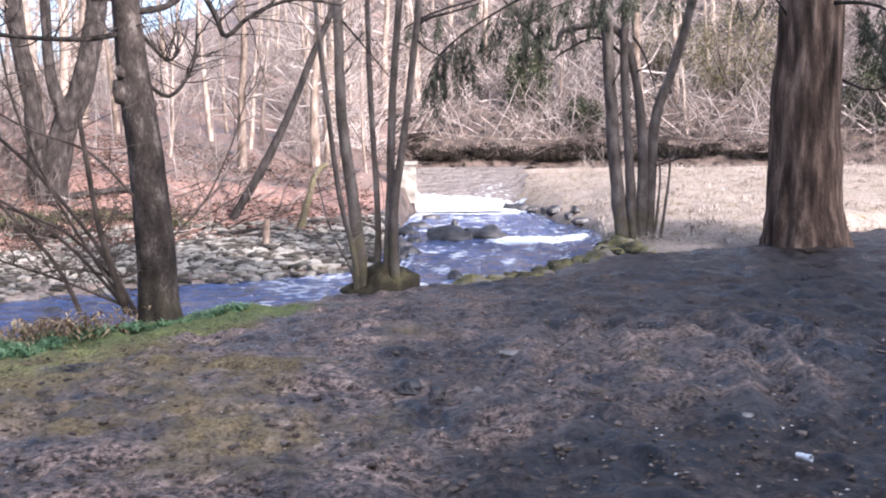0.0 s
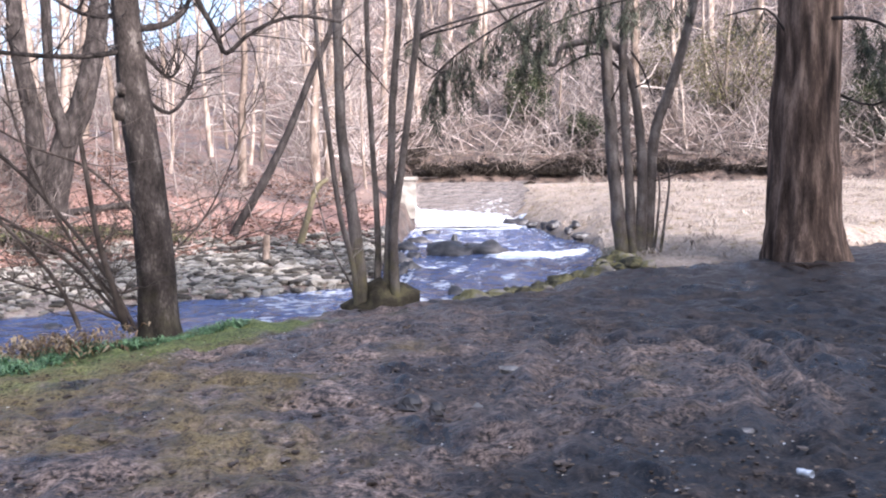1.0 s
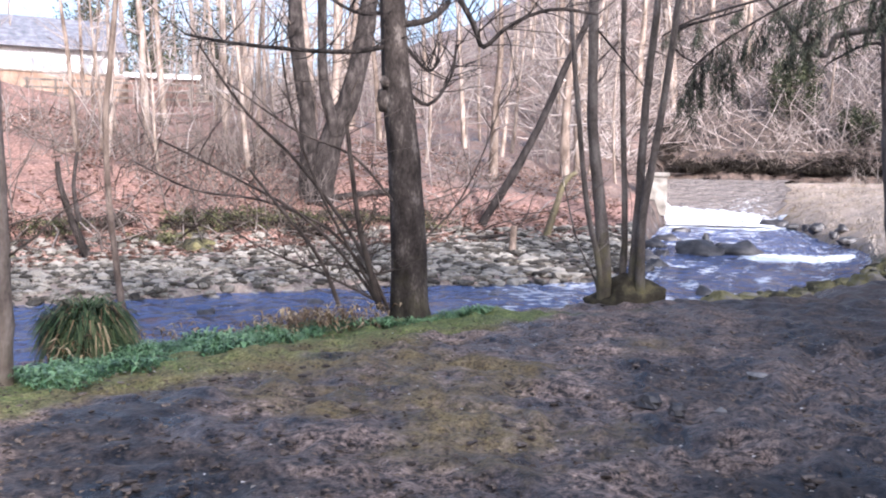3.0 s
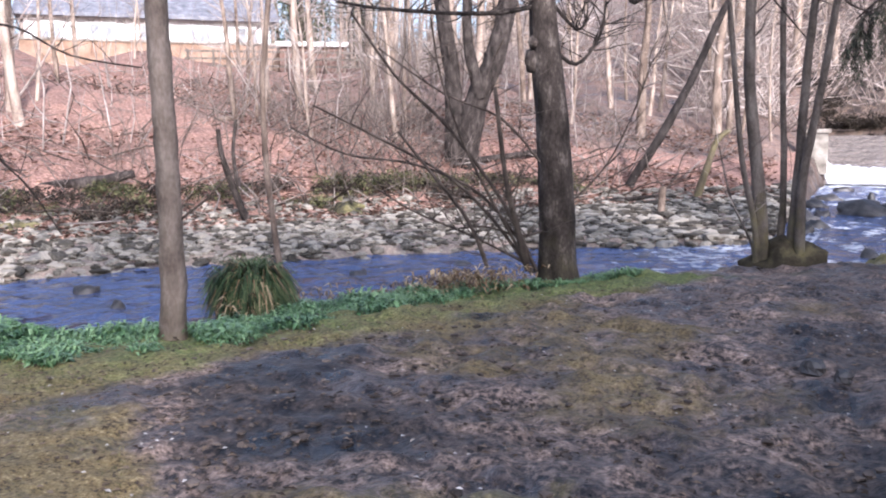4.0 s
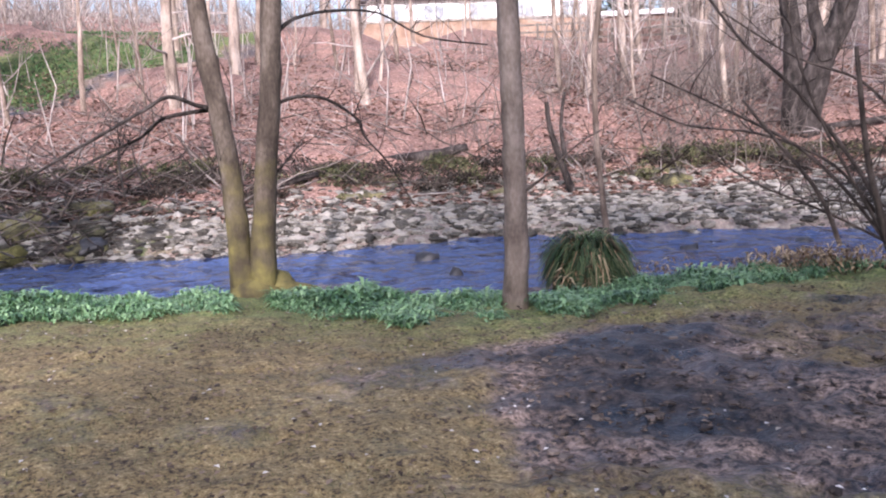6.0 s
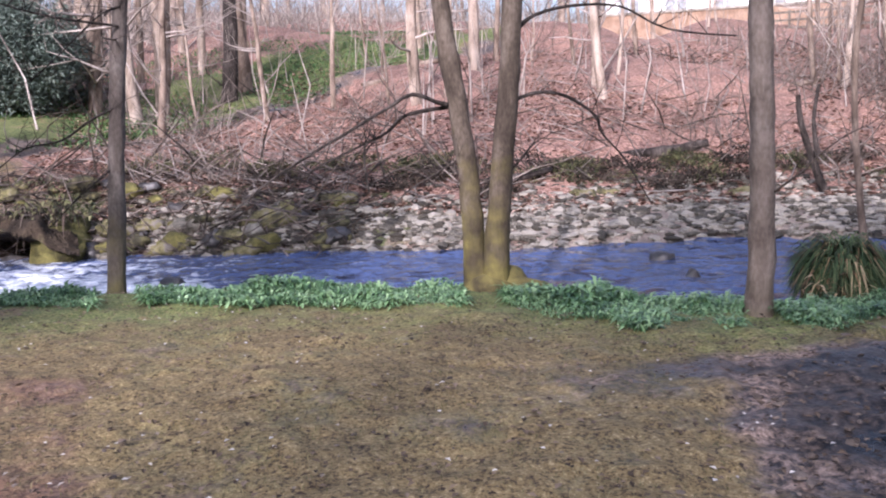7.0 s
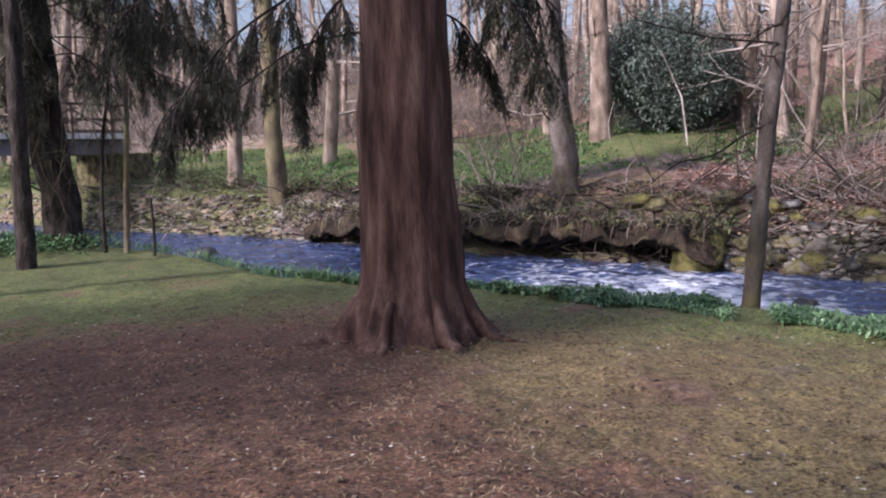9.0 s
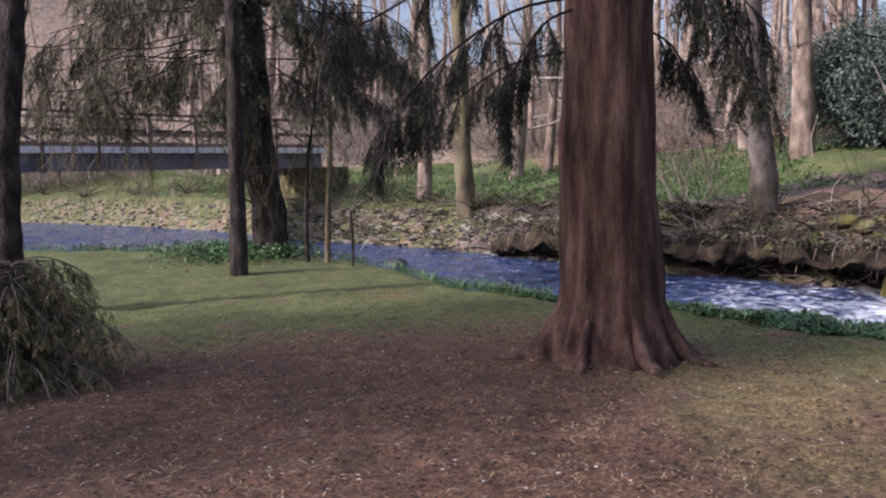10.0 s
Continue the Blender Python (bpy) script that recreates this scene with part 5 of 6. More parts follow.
def sticks(name, label, lo, hi, near, far, count, lmin, lmax, material, seed, rise=0.25, low=-0.08):
    rng = random.Random(seed)
    g = Geo()
    for _ in range(count):
        a = rng.uniform(lo, hi)
        n_, f_ = near(a), far(a)
        p = spot(a, n_ + (f_ - n_) * rng.random() ** 1.3, 0.05)
        d = Vector((rng.uniform(-1, 1), rng.uniform(-1, 1), rng.uniform(low, rise))).normalized()
        ln = rng.uniform(lmin, lmax)
        w = rng.uniform(0.006, 0.02) * (1 + ln * 0.3)
        b = Vector((rng.uniform(-1, 1), rng.uniform(-1, 1), rng.uniform(-0.3, 0.6))) * ln * 0.12
        g.tube([p, p + d * ln * 0.5 + b, p + d * ln], [w, w * 0.8, w * 0.3], 3, 0, 1, cap=False)
    ob = part(name, g, material)
    tagged(ob, label, "branches", kind="stuff")


toe_ = lambda a: float(along(TOE, a))
earth_bank()
sticks("fallen_sticks", "fallen pale twigs and sticks strewn over the leaf slope", 10, 80, toe_, lambda a: 42 if a < 55 else 31, 1500, 0.3, 1.9, TWIG, 3, 0.6)
sticks("dark_sticks", "dark dead branches lying over the leafy slope", 10, 84, toe_, lambda a: 36, 480, 0.4, 2.1, TWIG_DARK, 4, 0.6)
sticks("bank_tangle", "tangle of roots and dead branches on the far bank", 66, 120, lambda a: float(along(FAR_WATER, a)) + 0.2, lambda a: toe_(a) + 1.5, 650, 0.3, 1.5, TWIG_BROWN, 5, 0.5)
sticks("bank_roots", "dark roots hanging on the far bank", 66, 120, lambda a: float(along(FAR_WATER, a)) + 0.2, lambda a: toe_(a) + 1.0, 1100, 0.3, 1.4, TWIG_DARK, 6, 0.4)
sticks("hill_twigs", "mesh of pinkish twigs under the hillside wood", -42, 10, lambda a: 57 if a < 4 else 42, lambda a: 95, 8000, 1.0, 4.5, TWIG_PALE, 7, 1.2)
sticks("hill_brush", "brown arching twigs under the hillside wood", -42, 10, lambda a: 55 if a < 4 else 40, lambda a: 90, 3200, 1.0, 4.0, TWIG_BROWN, 17, 0.9)
sticks("wood_twigs", "haze of bare brown twigs in the woods behind the lawn", 80, 116, lambda a: min(toe_(a) + 15, 62), lambda a: 95, 6500, 0.8, 3.2, TWIG_BROWN, 8, 2.5)
sticks("hill_whips", "haze of pale bare twigs on the hill beyond the footbridge", 114, 146, lambda a: min(toe_(a) + 18, 62), lambda a: 100, 5500, 0.8, 3.2, TWIG, 18, 2.2)
sticks("ridge_twigs", "bare twigs along the top of the wooded slope", 6, 84, lambda a: float(along(R_8, a)) + (2 if not 30 < a < 51 else 18), lambda a: 95, 7000, 0.8, 3.5, TWIG, 10, 2.2)
sticks("slope_saplings", "thin pale saplings and whips on the wooded slope", 6, 90, lambda a: toe_(a) + 4, lambda a: 60, 230, 0.8, 3.4, TWIG, 9, 11.0, 3.0)
for a, r, turn, ln, rad, m_, lab in ((62.75, 33.0, 10, 2.0, 0.12, BARK_PALE, "pale fallen log on the slope"), (61.5, 35.0, -15, 2.6, 0.14, BARK_PALE, "weathered fallen log on the slope"), (40, 27, 25, 3.0, 0.09, BARK_PALE, "pale fallen branch on the leaves"), (29, 30, -20, 3.5, 0.12, BARK_PALE, "fallen trunk among dead leaves"),
                                      (56, 19.2, 8, 1.9, 0.09, BARK_DARK, "dark mossy log at the foot of the slope"), (47, 21.0, -12, 2.4, 0.14, BARK_DARK, "dark rotting log on the bank"), (21, 26.0, 30, 3.6, 0.1, BARK_DARK, "dark fallen branch on the slope"), (83.5, 17.9, 35, 1.9, 0.04, BARK_PALE, "pale driftwood pole leaning on the bank"), (14.0, 23.0, -35, 2.2, 0.06, BARK_DARK, "fallen branch reaching to the stones")):
    g = Geo()
    g.tube([(-ln / 2, 0, rad * 0.6), (-ln / 6, 0.06, rad), (ln / 6, -0.05, rad * 1.1), (ln / 2, 0.03, rad * 1.6)], [rad, rad * 0.95, rad * 0.85, rad * 0.6], 9, 0.2, 4)
    ob = part("fallen_log", g, m_)
    ob.matrix_world = stand(a, r, 0.02, turn) @ pose(0, 0, 0, 0, -6, 0)
    tagged(ob, lab, "log")
g = Geo().tube([(0, 0, -0.1), (0.01, 0, 0.3), (0.03, 0.0, 0.62)], [0.1, 0.085, 0.08], 9, 0.2, 3)
ob = part("stump_post", g, BARK_PALE)
ob.matrix_world = stand(11.5, 21.5)
tagged(ob, "short broken stump among the river stones", "stump")
g = Geo().tube([(0, 0, -0.1), (0.0, 0, 0.15), (0.01, 0.0, 0.33)], [0.09, 0.075, 0.07], 9, 0.2, 3)
ob = part("stump_post", g, BARK_MOSS)
ob.matrix_world = stand(29.6, 10.4)
tagged(ob, "short mossy stump on the near bank", "stump")

# ---- plants ----
GARLIC = mat("garlic_leaf", [(0.04, 0.09, 0.034), (0.105, 0.2, 0.078), (0.23, 0.35, 0.165)], 2, 0.5, 0, 12, spec=0.4, per_island=0.7)
SEDGE = mat("sedge", [(0.02, 0.035, 0.012), (0.045, 0.08, 0.028), (0.12, 0.14, 0.06)], 2, 0.6, 0, 12, per_island=0.7)
STRAW = mat("dead_straw", [(0.1, 0.06, 0.03), (0.24, 0.16, 0.085), (0.42, 0.32, 0.19)], 2, 0.85, 0, 12, per_island=0.8)
EVERGREEN = mat("evergreen_leaf", [(0.06, 0.083, 0.066), (0.115, 0.15, 0.122), (0.19, 0.23, 0.19)], 2, 0.5, 0, 12, spec=0.3, per_island=0.8)
GRASSB = mat("grass_blades", [(0.07, 0.066, 0.024), (0.14, 0.122, 0.05), (0.22, 0.185, 0.09)], 2, 0.7, 0, 12, per_island=0.8)
LITTERM = mat("dead_leaves", [(0.085, 0.043, 0.03), (0.24, 0.142, 0.105), (0.44, 0.3, 0.235)], 1, 0.85, 0, 12, per_island=0.9)
PALE_LEAF = mat("pale_leaves", [(0.2, 0.16, 0.12), (0.42, 0.38, 0.33), (0.62, 0.58, 0.53)], 1, 0.7, 0, 12, per_island=0.8)


def leaf_bed(name, label, n, seed, place, length, width, material, tilt=(0.2, 1.0), bend=0.5):
    """Very many small leaves, each set by place(rng) -> (point, size) or None."""
    rng = random.Random(seed)
    g = Geo()
    for _ in range(n):
        got = place(rng)
        if not got:
            continue
        p, s = got
        ang = rng.uniform(0, 2 * math.pi)
        z = rng.uniform(*tilt)
        d = Vector((math.cos(ang), math.sin(ang), z)).normalized()
        up = Vector((-math.cos(ang) * z, -math.sin(ang) * z, 1)).normalized()
        g.leaf(p, d, up, length * s * rng.uniform(0.6, 1.3), width * s * rng.uniform(0.7, 1.2), bend)
    ob = part(name, g, material, smooth=False)
    return tagged(ob, label, name.replace("_", " "), kind="stuff")


def garlic_place(rng):
    a = rng.uniform(12.5, 108)
    e = float(along(EDGE, a))
    w = np.interp(a, [12, 18, 28, 45, 60, 80, 95, 108], [0.45, 1.0, 1.7, 1.9, 1.8, 1.6, 0.8, 0.3])
    w *= 0.8 + 0.5 * noise.noise(Vector((a * 0.25, 3, 0)))
    r = e + 0.55 - (w + 0.55) * rng.random() ** 0.8
    if any(abs(a - ta) < 1.2 and r < tr + 0.05 for ta, tr in ((42.31, 7.84), (58.93, 9.16), (80.77, 10.28))):
        return None
    p = spot(a, r)
    tall = 0.55 + 0.7 * noise.noise(p * 1.1) + 0.7 * noise.noise(p * 3.3)
    return (p + Vector((0, 0, rng.uniform(0, 0.1) * max(tall, 0.2))), max(0.45, tall + 0.35))


leaf_bed("wild_garlic", "dense green strip of wild garlic leaves along the bank", 44000, 21, garlic_place, 0.1, 0.026, GARLIC, (-0.1, 1.2), 0.7)


def ivy_place(rng):
    a, r = rng.gauss(122.5, 2.2), rng.gauss(18.6, 0.8)
    p = spot(a, min(r, 20.0))
    return p + Vector((0, 0, rng.uniform(0, 0.25))), 1.2


leaf_bed("ground_ivy", "dark green low plants round the spruce's foot", 5000, 22, ivy_place, 0.09, 0.035, GARLIC, (-0.2, 1.2), 0.4)


def fringe_place(rng):
    a = rng.uniform(104, 136)
    p = spot(a, float(along(EDGE, a)) - 0.45 + 1.5 * rng.random() ** 1.5)
    if noise.noise(p * 0.7) < rng.uniform(-0.6, 0.3):
        return None
    return p, 0.6 + 0.6 * rng.random()


leaf_bed("lawn_fringe", "ragged grass and weeds along the lawn's edge by the water", 9000, 36, fringe_place, 0.2, 0.016, bpy.data.materials["garlic_leaf"], (0.3, 2.5), 0.7)


def tussock(a, r):
    t = tagged(new("sedge_tussock"), "domed tussock of drooping green sedge with straw skirt on the bank", "grass tussock")
    t.matrix_world = stand(a, r, 0.14) @ Matrix.Diagonal((1.15, 1.15, 1.15, 1))
    rng = random.Random(2)
    part("stool", Geo().blob((0, 0, 0.05), (0.3, 0.28, 0.4), 2, 0, 0.3, 7, 12), mat("tussock_base", [(0.02, 0.014, 0.01), (0.06, 0.045, 0.03), (0.12, 0.1, 0.05)], 6, 0.95, 0.8, 40), t)
    for name, m_, n_, ln in (("sedge_crown", SEDGE, 2600, 0.42), ("straw_skirt", STRAW, 420, 0.36)):
        g = Geo()
        for _ in range(n_):
            ang, out = rng.uniform(0, 2 * math.pi), rng.random() ** 0.6
            c, s = math.cos(ang), math.sin(ang)
            p = Vector((c * out * 0.22, s * out * 0.22, 0.42 - 0.18 * out + rng.uniform(-0.04, 0.04)))
            c, s = math.cos(ang + rng.gauss(0, 0.6)), math.sin(ang + rng.gauss(0, 0.6))
            long = rng.uniform(0.6, 1.35)
            tip = Vector((p.x + c * 0.24 * long, p.y + s * 0.24 * long, p.z + rng.uniform(-0.36, 0.02) * long))
            mid = p.lerp(tip, 0.5) + Vector((c * 0.03, s * 0.03, 0.09 * long))
            w = Vector((-s, c, 0)) * 0.006
            b = len(g.v)
            g.v += [p - w, p + w, mid + w, mid - w, tip]
            g.f += [(b, b + 1, b + 2, b + 3), (b + 3, b + 2, b + 4)]
        tagged(part(name, g, m_, t, smooth=False), kind="stuff")


tussock(37.5, 9.25)


def bracken_place(rng):
    if rng.random() < 0.6:
        a, r = rng.gauss(24.3, 2.0), rng.gauss(10.0, 0.25)
    else:
        a = rng.uniform(19, 40)
        r = float(along(EDGE, a)) + rng.uniform(-0.2, 0.3)
    return spot(a, r) + Vector((0, 0, rng.uniform(0, 0.22))), 1.0


leaf_bed("dead_bracken", "rust-brown dead bracken heaped on the bank", 1000, 23, bracken_place, 0.16, 0.03, STRAW, (-0.3, 0.9), 0.6)


def shrub(name, a, r, label, size, n, material, leaf, seed, category="bush", stems_=12, twig=TWIG_DARK):
    t = tagged(new(name), label, category)
    t.matrix_world = stand(a, r, -0.05)
    rng = random.Random(seed)
    g, tips = Geo(), []
    for _ in range(stems_):
        d = Vector((rng.uniform(-1, 1) * size[0], rng.uniform(-1, 1) * size[1], rng.uniform(0.3, 1) * size[2])) * 0.9
        g.tube([(0, 0, 0), d * 0.5 + Vector((rng.uniform(-0.1, 0.1), 0, 0.1)), d], [0.03 * size[2] ** 0.5, 0.02 * size[2] ** 0.5, 0.006], 5, 0, 3)
        tips += [d * s for s in (0.5, 0.75, 1.0)]
    tagged(part("branchwork", g, twig, t), kind="stuff")
    g = Geo()
    clumps = []
    for _ in range(max(24, n // 60)):
        v = Vector((rng.gauss(0, 1), rng.gauss(0, 1), rng.gauss(0, 1))).normalized() * rng.uniform(0.55, 1.0)
        clumps.append(Vector((v.x * size[0], v.y * size[1], size[2] * (0.5 + 0.5 * v.z))))
    for _ in range(n):
        c = rng.choice(clumps)
        p = c + Vector((rng.gauss(0, 0.11) * size[0], rng.gauss(0, 0.11) * size[1], rng.gauss(0, 0.08) * size[2]))
        if p.z < 0.02:
            continue
        d = Vector((rng.uniform(-1, 1), rng.uniform(-1, 1), rng.uniform(-0.8, 0.5))).normalized()
        g.leaf(p, d, Vector((rng.uniform(-1, 1), rng.uniform(-1, 1), 1.2)).normalized(), leaf * rng.uniform(0.7, 1.3), leaf * 0.35, 0.3)
    tagged(part("foliage", g, material, t, smooth=False), kind="stuff")


shrub("rhododendron", 85.0, 32.0, "large dark evergreen rhododendron beyond the lawn", (2.4, 1.9, 4.0), 26000, EVERGREEN, 0.17, 5)
shrub("rhododendron", 81.9, 35.0, "dark evergreen bush on the green slope", (1.7, 1.5, 3.0), 5000, EVERGREEN, 0.2, 6)
DULL_GREEN = mat("dull_evergreen_leaf", [(0.02, 0.026, 0.013), (0.05, 0.058, 0.028), (0.11, 0.115, 0.06)], 2, 0.7, 0, 12, per_island=0.8)
OLIVE = mat("olive_ivy_leaf", [(0.06, 0.055, 0.022), (0.14, 0.125, 0.055), (0.26, 0.23, 0.12)], 2, 0.8, 0, 12, per_island=0.8)
shrub("holly_bush", -4.9, 60.0, "dull dark green holly under the bare wood", (1.6, 1.2, 4.6), 2600, DULL_GREEN, 0.26, 51)
shrub("holly_bush", -8.6, 58.0, "small dark evergreen beyond the pond", (1.2, 1.0, 2.4), 1500, DULL_GREEN, 0.24, 52)
shrub("ivy_thicket", -17.2, 61.0, "olive ivy-clad thicket beyond the pond", (3.4, 2.0, 6.5), 4200, OLIVE, 0.22, 53)
shrub("ivy_thicket", -13.0, 64.0, "pale olive thicket under the bare wood", (2.4, 2.0, 5.0), 2400, OLIVE, 0.22, 54)
shrub("holly_bush", -25.5, 58.0, "dark evergreen thicket beyond the pond", (3.6, 2.0, 4.0), 3600, DULL_GREEN, 0.26, 55)
# Near-black leaves: the shade under overhanging banks is put into their colour.
SHADE_BRAMBLE = mat("shade_dark_leaf", [(0.012, 0.009, 0.006), (0.028, 0.021, 0.015), (0.06, 0.046, 0.033)], 2, 0.85, 0, 12, per_island=0.8)
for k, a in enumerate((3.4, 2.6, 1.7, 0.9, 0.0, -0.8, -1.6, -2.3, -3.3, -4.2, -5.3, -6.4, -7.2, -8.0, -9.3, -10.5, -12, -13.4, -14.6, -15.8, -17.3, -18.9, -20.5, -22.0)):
    shrub("pond_shade_scrub", a, 55.2, "near-black scrub standing in for shade at the pond's far edge", (1.5, 0.7, 0.5 + 0.3 * (k * 7 % 5) / 2), 1000, SHADE_BRAMBLE, 0.17, 60 + k, twig=BARK_BLACK)
for a, r, hgt in ((37.5, 64.0, 8.0), (33.6, 60.0, 9.5), (30.2, 70.0, 8.5)):
    shrub("distant_conifer", a, r, "grey-green conifer behind the house garden", (1.8, 1.8, hgt), 3000, DULL_GREEN, 0.35, int(r), "tree", 24)
t = tagged(new("low_fir"), "low spreading olive-brown fir shrub drooping on the lawn", "bush")
t.matrix_world = stand(136.0, 8.3, -0.05)
rng = random.Random(8)
part("trunk", Geo().tube([(0, 0, 0), (0.02, 0, 0.5), (0.05, 0, 1.0)], [0.06, 0.035, 0.01], 7, 0.1, 3), BARK_DARK, t)
g, tw = Geo(), Geo()
for k in range(150):
    h = 1.05 * rng.random()
    an = rng.uniform(0, 6.283)
    d = Vector((math.cos(an), math.sin(an), rng.uniform(0.0, 0.7)))
    sp, tg = conifer_spray(g, Vector((0.03, 0, h)), d, (1.5 - 0.75 * h) * rng.uniform(0.6, 1.05), rng, 0.95, 0.34, 0.04, 210)
    tw.tube(sp, [0.009 * (1 - i / 8) for i in range(7)], 4, 0, 1)
    for q_, dd, ln in tg:
        tw.tube([q_, q_ + dd * ln * 0.9], [0.003, 0.0015], 3, 0, 1)
tagged(part("needles", g, mat("olive_needles", [(0.075, 0.074, 0.032), (0.17, 0.158, 0.074), (0.31, 0.27, 0.145)], 1.5, 0.8, 0, 12, per_island=0.8), t, smooth=False), kind="stuff")
tagged(part("twig_spray", tw, TWIG_BROWN, t), kind="stuff")
for k, (a, r, s) in enumerate(((78, 21.3, 0.5), (74, 21.5, 0.6), (70.5, 20.2, 0.45), (66, 21, 0.5), (60.5, 20.3, 0.5), (52, 20.0, 0.4), (45, 20.8, 0.45), (31, 22.3, 0.6), (28, 23.0, 0.5), (25, 23.6, 0.5), (100, 25.5, 0.5), (104, 27.5, 0.6), (107, 29.5, 0.5), (111, 32.5, 0.7), (95, 23.3, 0.45), (114, 35, 0.7), (119, 40, 0.9), (122, 44, 1.0), (125, 48, 1.0), (128, 52, 1.1), (131, 56, 1.2), (133, 60, 1.2))):
    shrub("bramble_bush", a, r, "low olive-green bramble bush on the far bank", (s * 1.5, s, s), 900, mat("bramble_leaf", [(0.03, 0.035, 0.015), (0.08, 0.085, 0.035), (0.17, 0.16, 0.075)], 2, 0.7, 0, 12, per_island=0.8) if k == 0 else bpy.data.materials["bramble_leaf"], 0.09, 30 + k)

rng = random.Random(64)
# Dark low growth draws the shadow line under the slope's lip.
for k in range(26):
    a = 17 + 47 * (k + rng.uniform(0.1, 0.9)) / 26
    s = rng.uniform(0.25, 0.6)
    shrub("toe_shade_growth", a, toe_(a) + rng.uniform(0.2, 1.6), "dark undergrowth added as the shadow line at the slope's foot", (s * rng.uniform(1.4, 2.6), s * 0.8, s), 420, SHADE_BRAMBLE if k % 3 else bpy.data.materials["bramble_leaf"], 0.1, 300 + k, stems_=14, twig=TWIG_DARK)


def hill_leaf(rng):
    a = rng.uniform(5, 84)
    t = toe_(a)
    return spot(a, t - 1.0 + (38 - t) * rng.random() ** 1.4, 0.03), 1.0


leaf_bed("fallen_leaves", "pinkish-brown fallen beech leaves covering the slope", 26000, 25, hill_leaf, 0.15, 0.1, LITTERM, (-0.3, 0.6), 0.5)


def bank_leaf(rng):
    a = rng.uniform(64, 118)
    w2 = float(along(FAR_WATER, a))
    d = rng.uniform(-0.4, 4.0)
    p = spot(a, w2 + d, 0.05)
    if 82 < a < 107 and d < 1.6:
        p.z = max(p.z, float(water_level(a, w2)) + 0.86)
    elif d < 0.8:
        return None
    return p, 1.0


BROWN_SCRAPS = mat("brown_scraps", [(0.04, 0.027, 0.018), (0.1, 0.07, 0.048), (0.19, 0.14, 0.1)], 1, 0.85, 0, 12, per_island=0.9)
leaf_bed("bank_litter", "brown and russet dead leaves on the far bank's lip", 5200, 37, bank_leaf, 0.12, 0.07, BROWN_SCRAPS, (-0.3, 0.6), 0.5)


def lip_plant(rng):
    a = rng.uniform(81, 108)
    w2 = float(along(FAR_WATER, a))
    d = rng.uniform(-0.6, 2.6)
    p = spot(a, w2 + d, 0.0)
    if noise.noise(p * 0.9) < rng.uniform(-0.5, 0.4):
        return None
    p.z = max(p.z, float(water_level(a, w2)) + 0.78) + rng.uniform(0.0, 0.16)
    return p, rng.uniform(0.6, 1.5)


leaf_bed("bank_weeds", "olive weeds and brambles trailing over the far bank's lip", 6500, 38, lip_plant, 0.13, 0.045, bpy.data.materials["bramble_leaf"], (-0.7, 1.2), 0.7)


def near_leaf(rng):
    a = rng.uniform(-30, 138)
    return spot(a, 2.6 + 7.5 * rng.random() ** 0.8, 0.035), 1.0


leaf_bed("scattered_leaves", "small pale leaf scraps scattered on the ground", 950, 26, near_leaf, 0.032, 0.024, PALE_LEAF, (-0.1, 0.35), 0.3)
leaf_bed("brown_leaves", "small dark dead leaves scattered on the ground", 9000, 27, near_leaf, 0.046, 0.03, BROWN_SCRAPS, (-0.1, 0.4), 0.3)


def duff_place(rng):
    a = rng.uniform(90, 138)
    return spot(a, 3.6 + 4.5 * rng.random(), 0.03), 1.0


leaf_bed("needle_litter", "pale fallen twiglets on the needle litter under the redwood", 3200, 32, duff_place, 0.085, 0.009, STRAW, (-0.05, 0.2), 0.2)


def turf_place(rng):
    a = rng.uniform(22, 138)
    e = float(along(EDGE, a))
    r = 2.6 + (e - 3.0) * rng.random() ** 0.7
    if r < 7 and a < 46:
        return None
    if noise.noise(Vector((-r * math.sin(radians(a)), r * math.cos(radians(a)), 0)) * 0.9) < rng.uniform(-0.5, 0.6) - 0.2 * (a > 45):
        return None
    return spot(a, r, 0.0), 1.0


leaf_bed("turf_blades", "short worn yellow-green grass on the bank", 34000, 28, turf_place, 0.042, 0.006, GRASSB, (0.4, 2.0), 0.6)


def lawn_place(rng):
    a = rng.uniform(60, 128)
    t = max(toe_(a) + 1, float(np.interp(a, [55, 62, 70, 80, 95, 140], [40, 36, 31, 26.0, 24.0, 40])))
    return spot(a, t + 14 * rng.random(), 0.0), 1.0


def field_place(rng):
    a, r = rng.uniform(-34, -5), 19 + 27 * rng.random()
    if r < float(along(EDGE, a)) + 0.3 or (a > -9.5 and r < 40 - (a + 9.5) * 0.5 and r < float(along(FAR_WATER, a)) + 0.8):
        return None
    return spot(a, r), 0.45 + 1.3 * max(0.0, noise.noise(Vector((a * 0.9, r * 0.7, 1))) + 0.15)


leaf_bed("dry_grass", "bleached flattened winter grass on the sunlit slope", 22000, 31, field_place, 0.3, 0.025, mat("bleached_grass", [(0.17, 0.13, 0.1), (0.33, 0.27, 0.215), (0.5, 0.43, 0.36)], 0.6, 0.85, 0, 12, per_island=0.5), (0.05, 0.7), 0.8)
leaf_bed("lawn_plants", "bright green ground plants beyond the river", 44000, 29, lawn_place, 0.19, 0.05, mat("lawn_green", [(0.026, 0.066, 0.018), (0.066, 0.145, 0.04), (0.15, 0.25, 0.085)], 1, 0.6, 0, 12, per_island=0.7), (0.0, 1.4), 0.6)

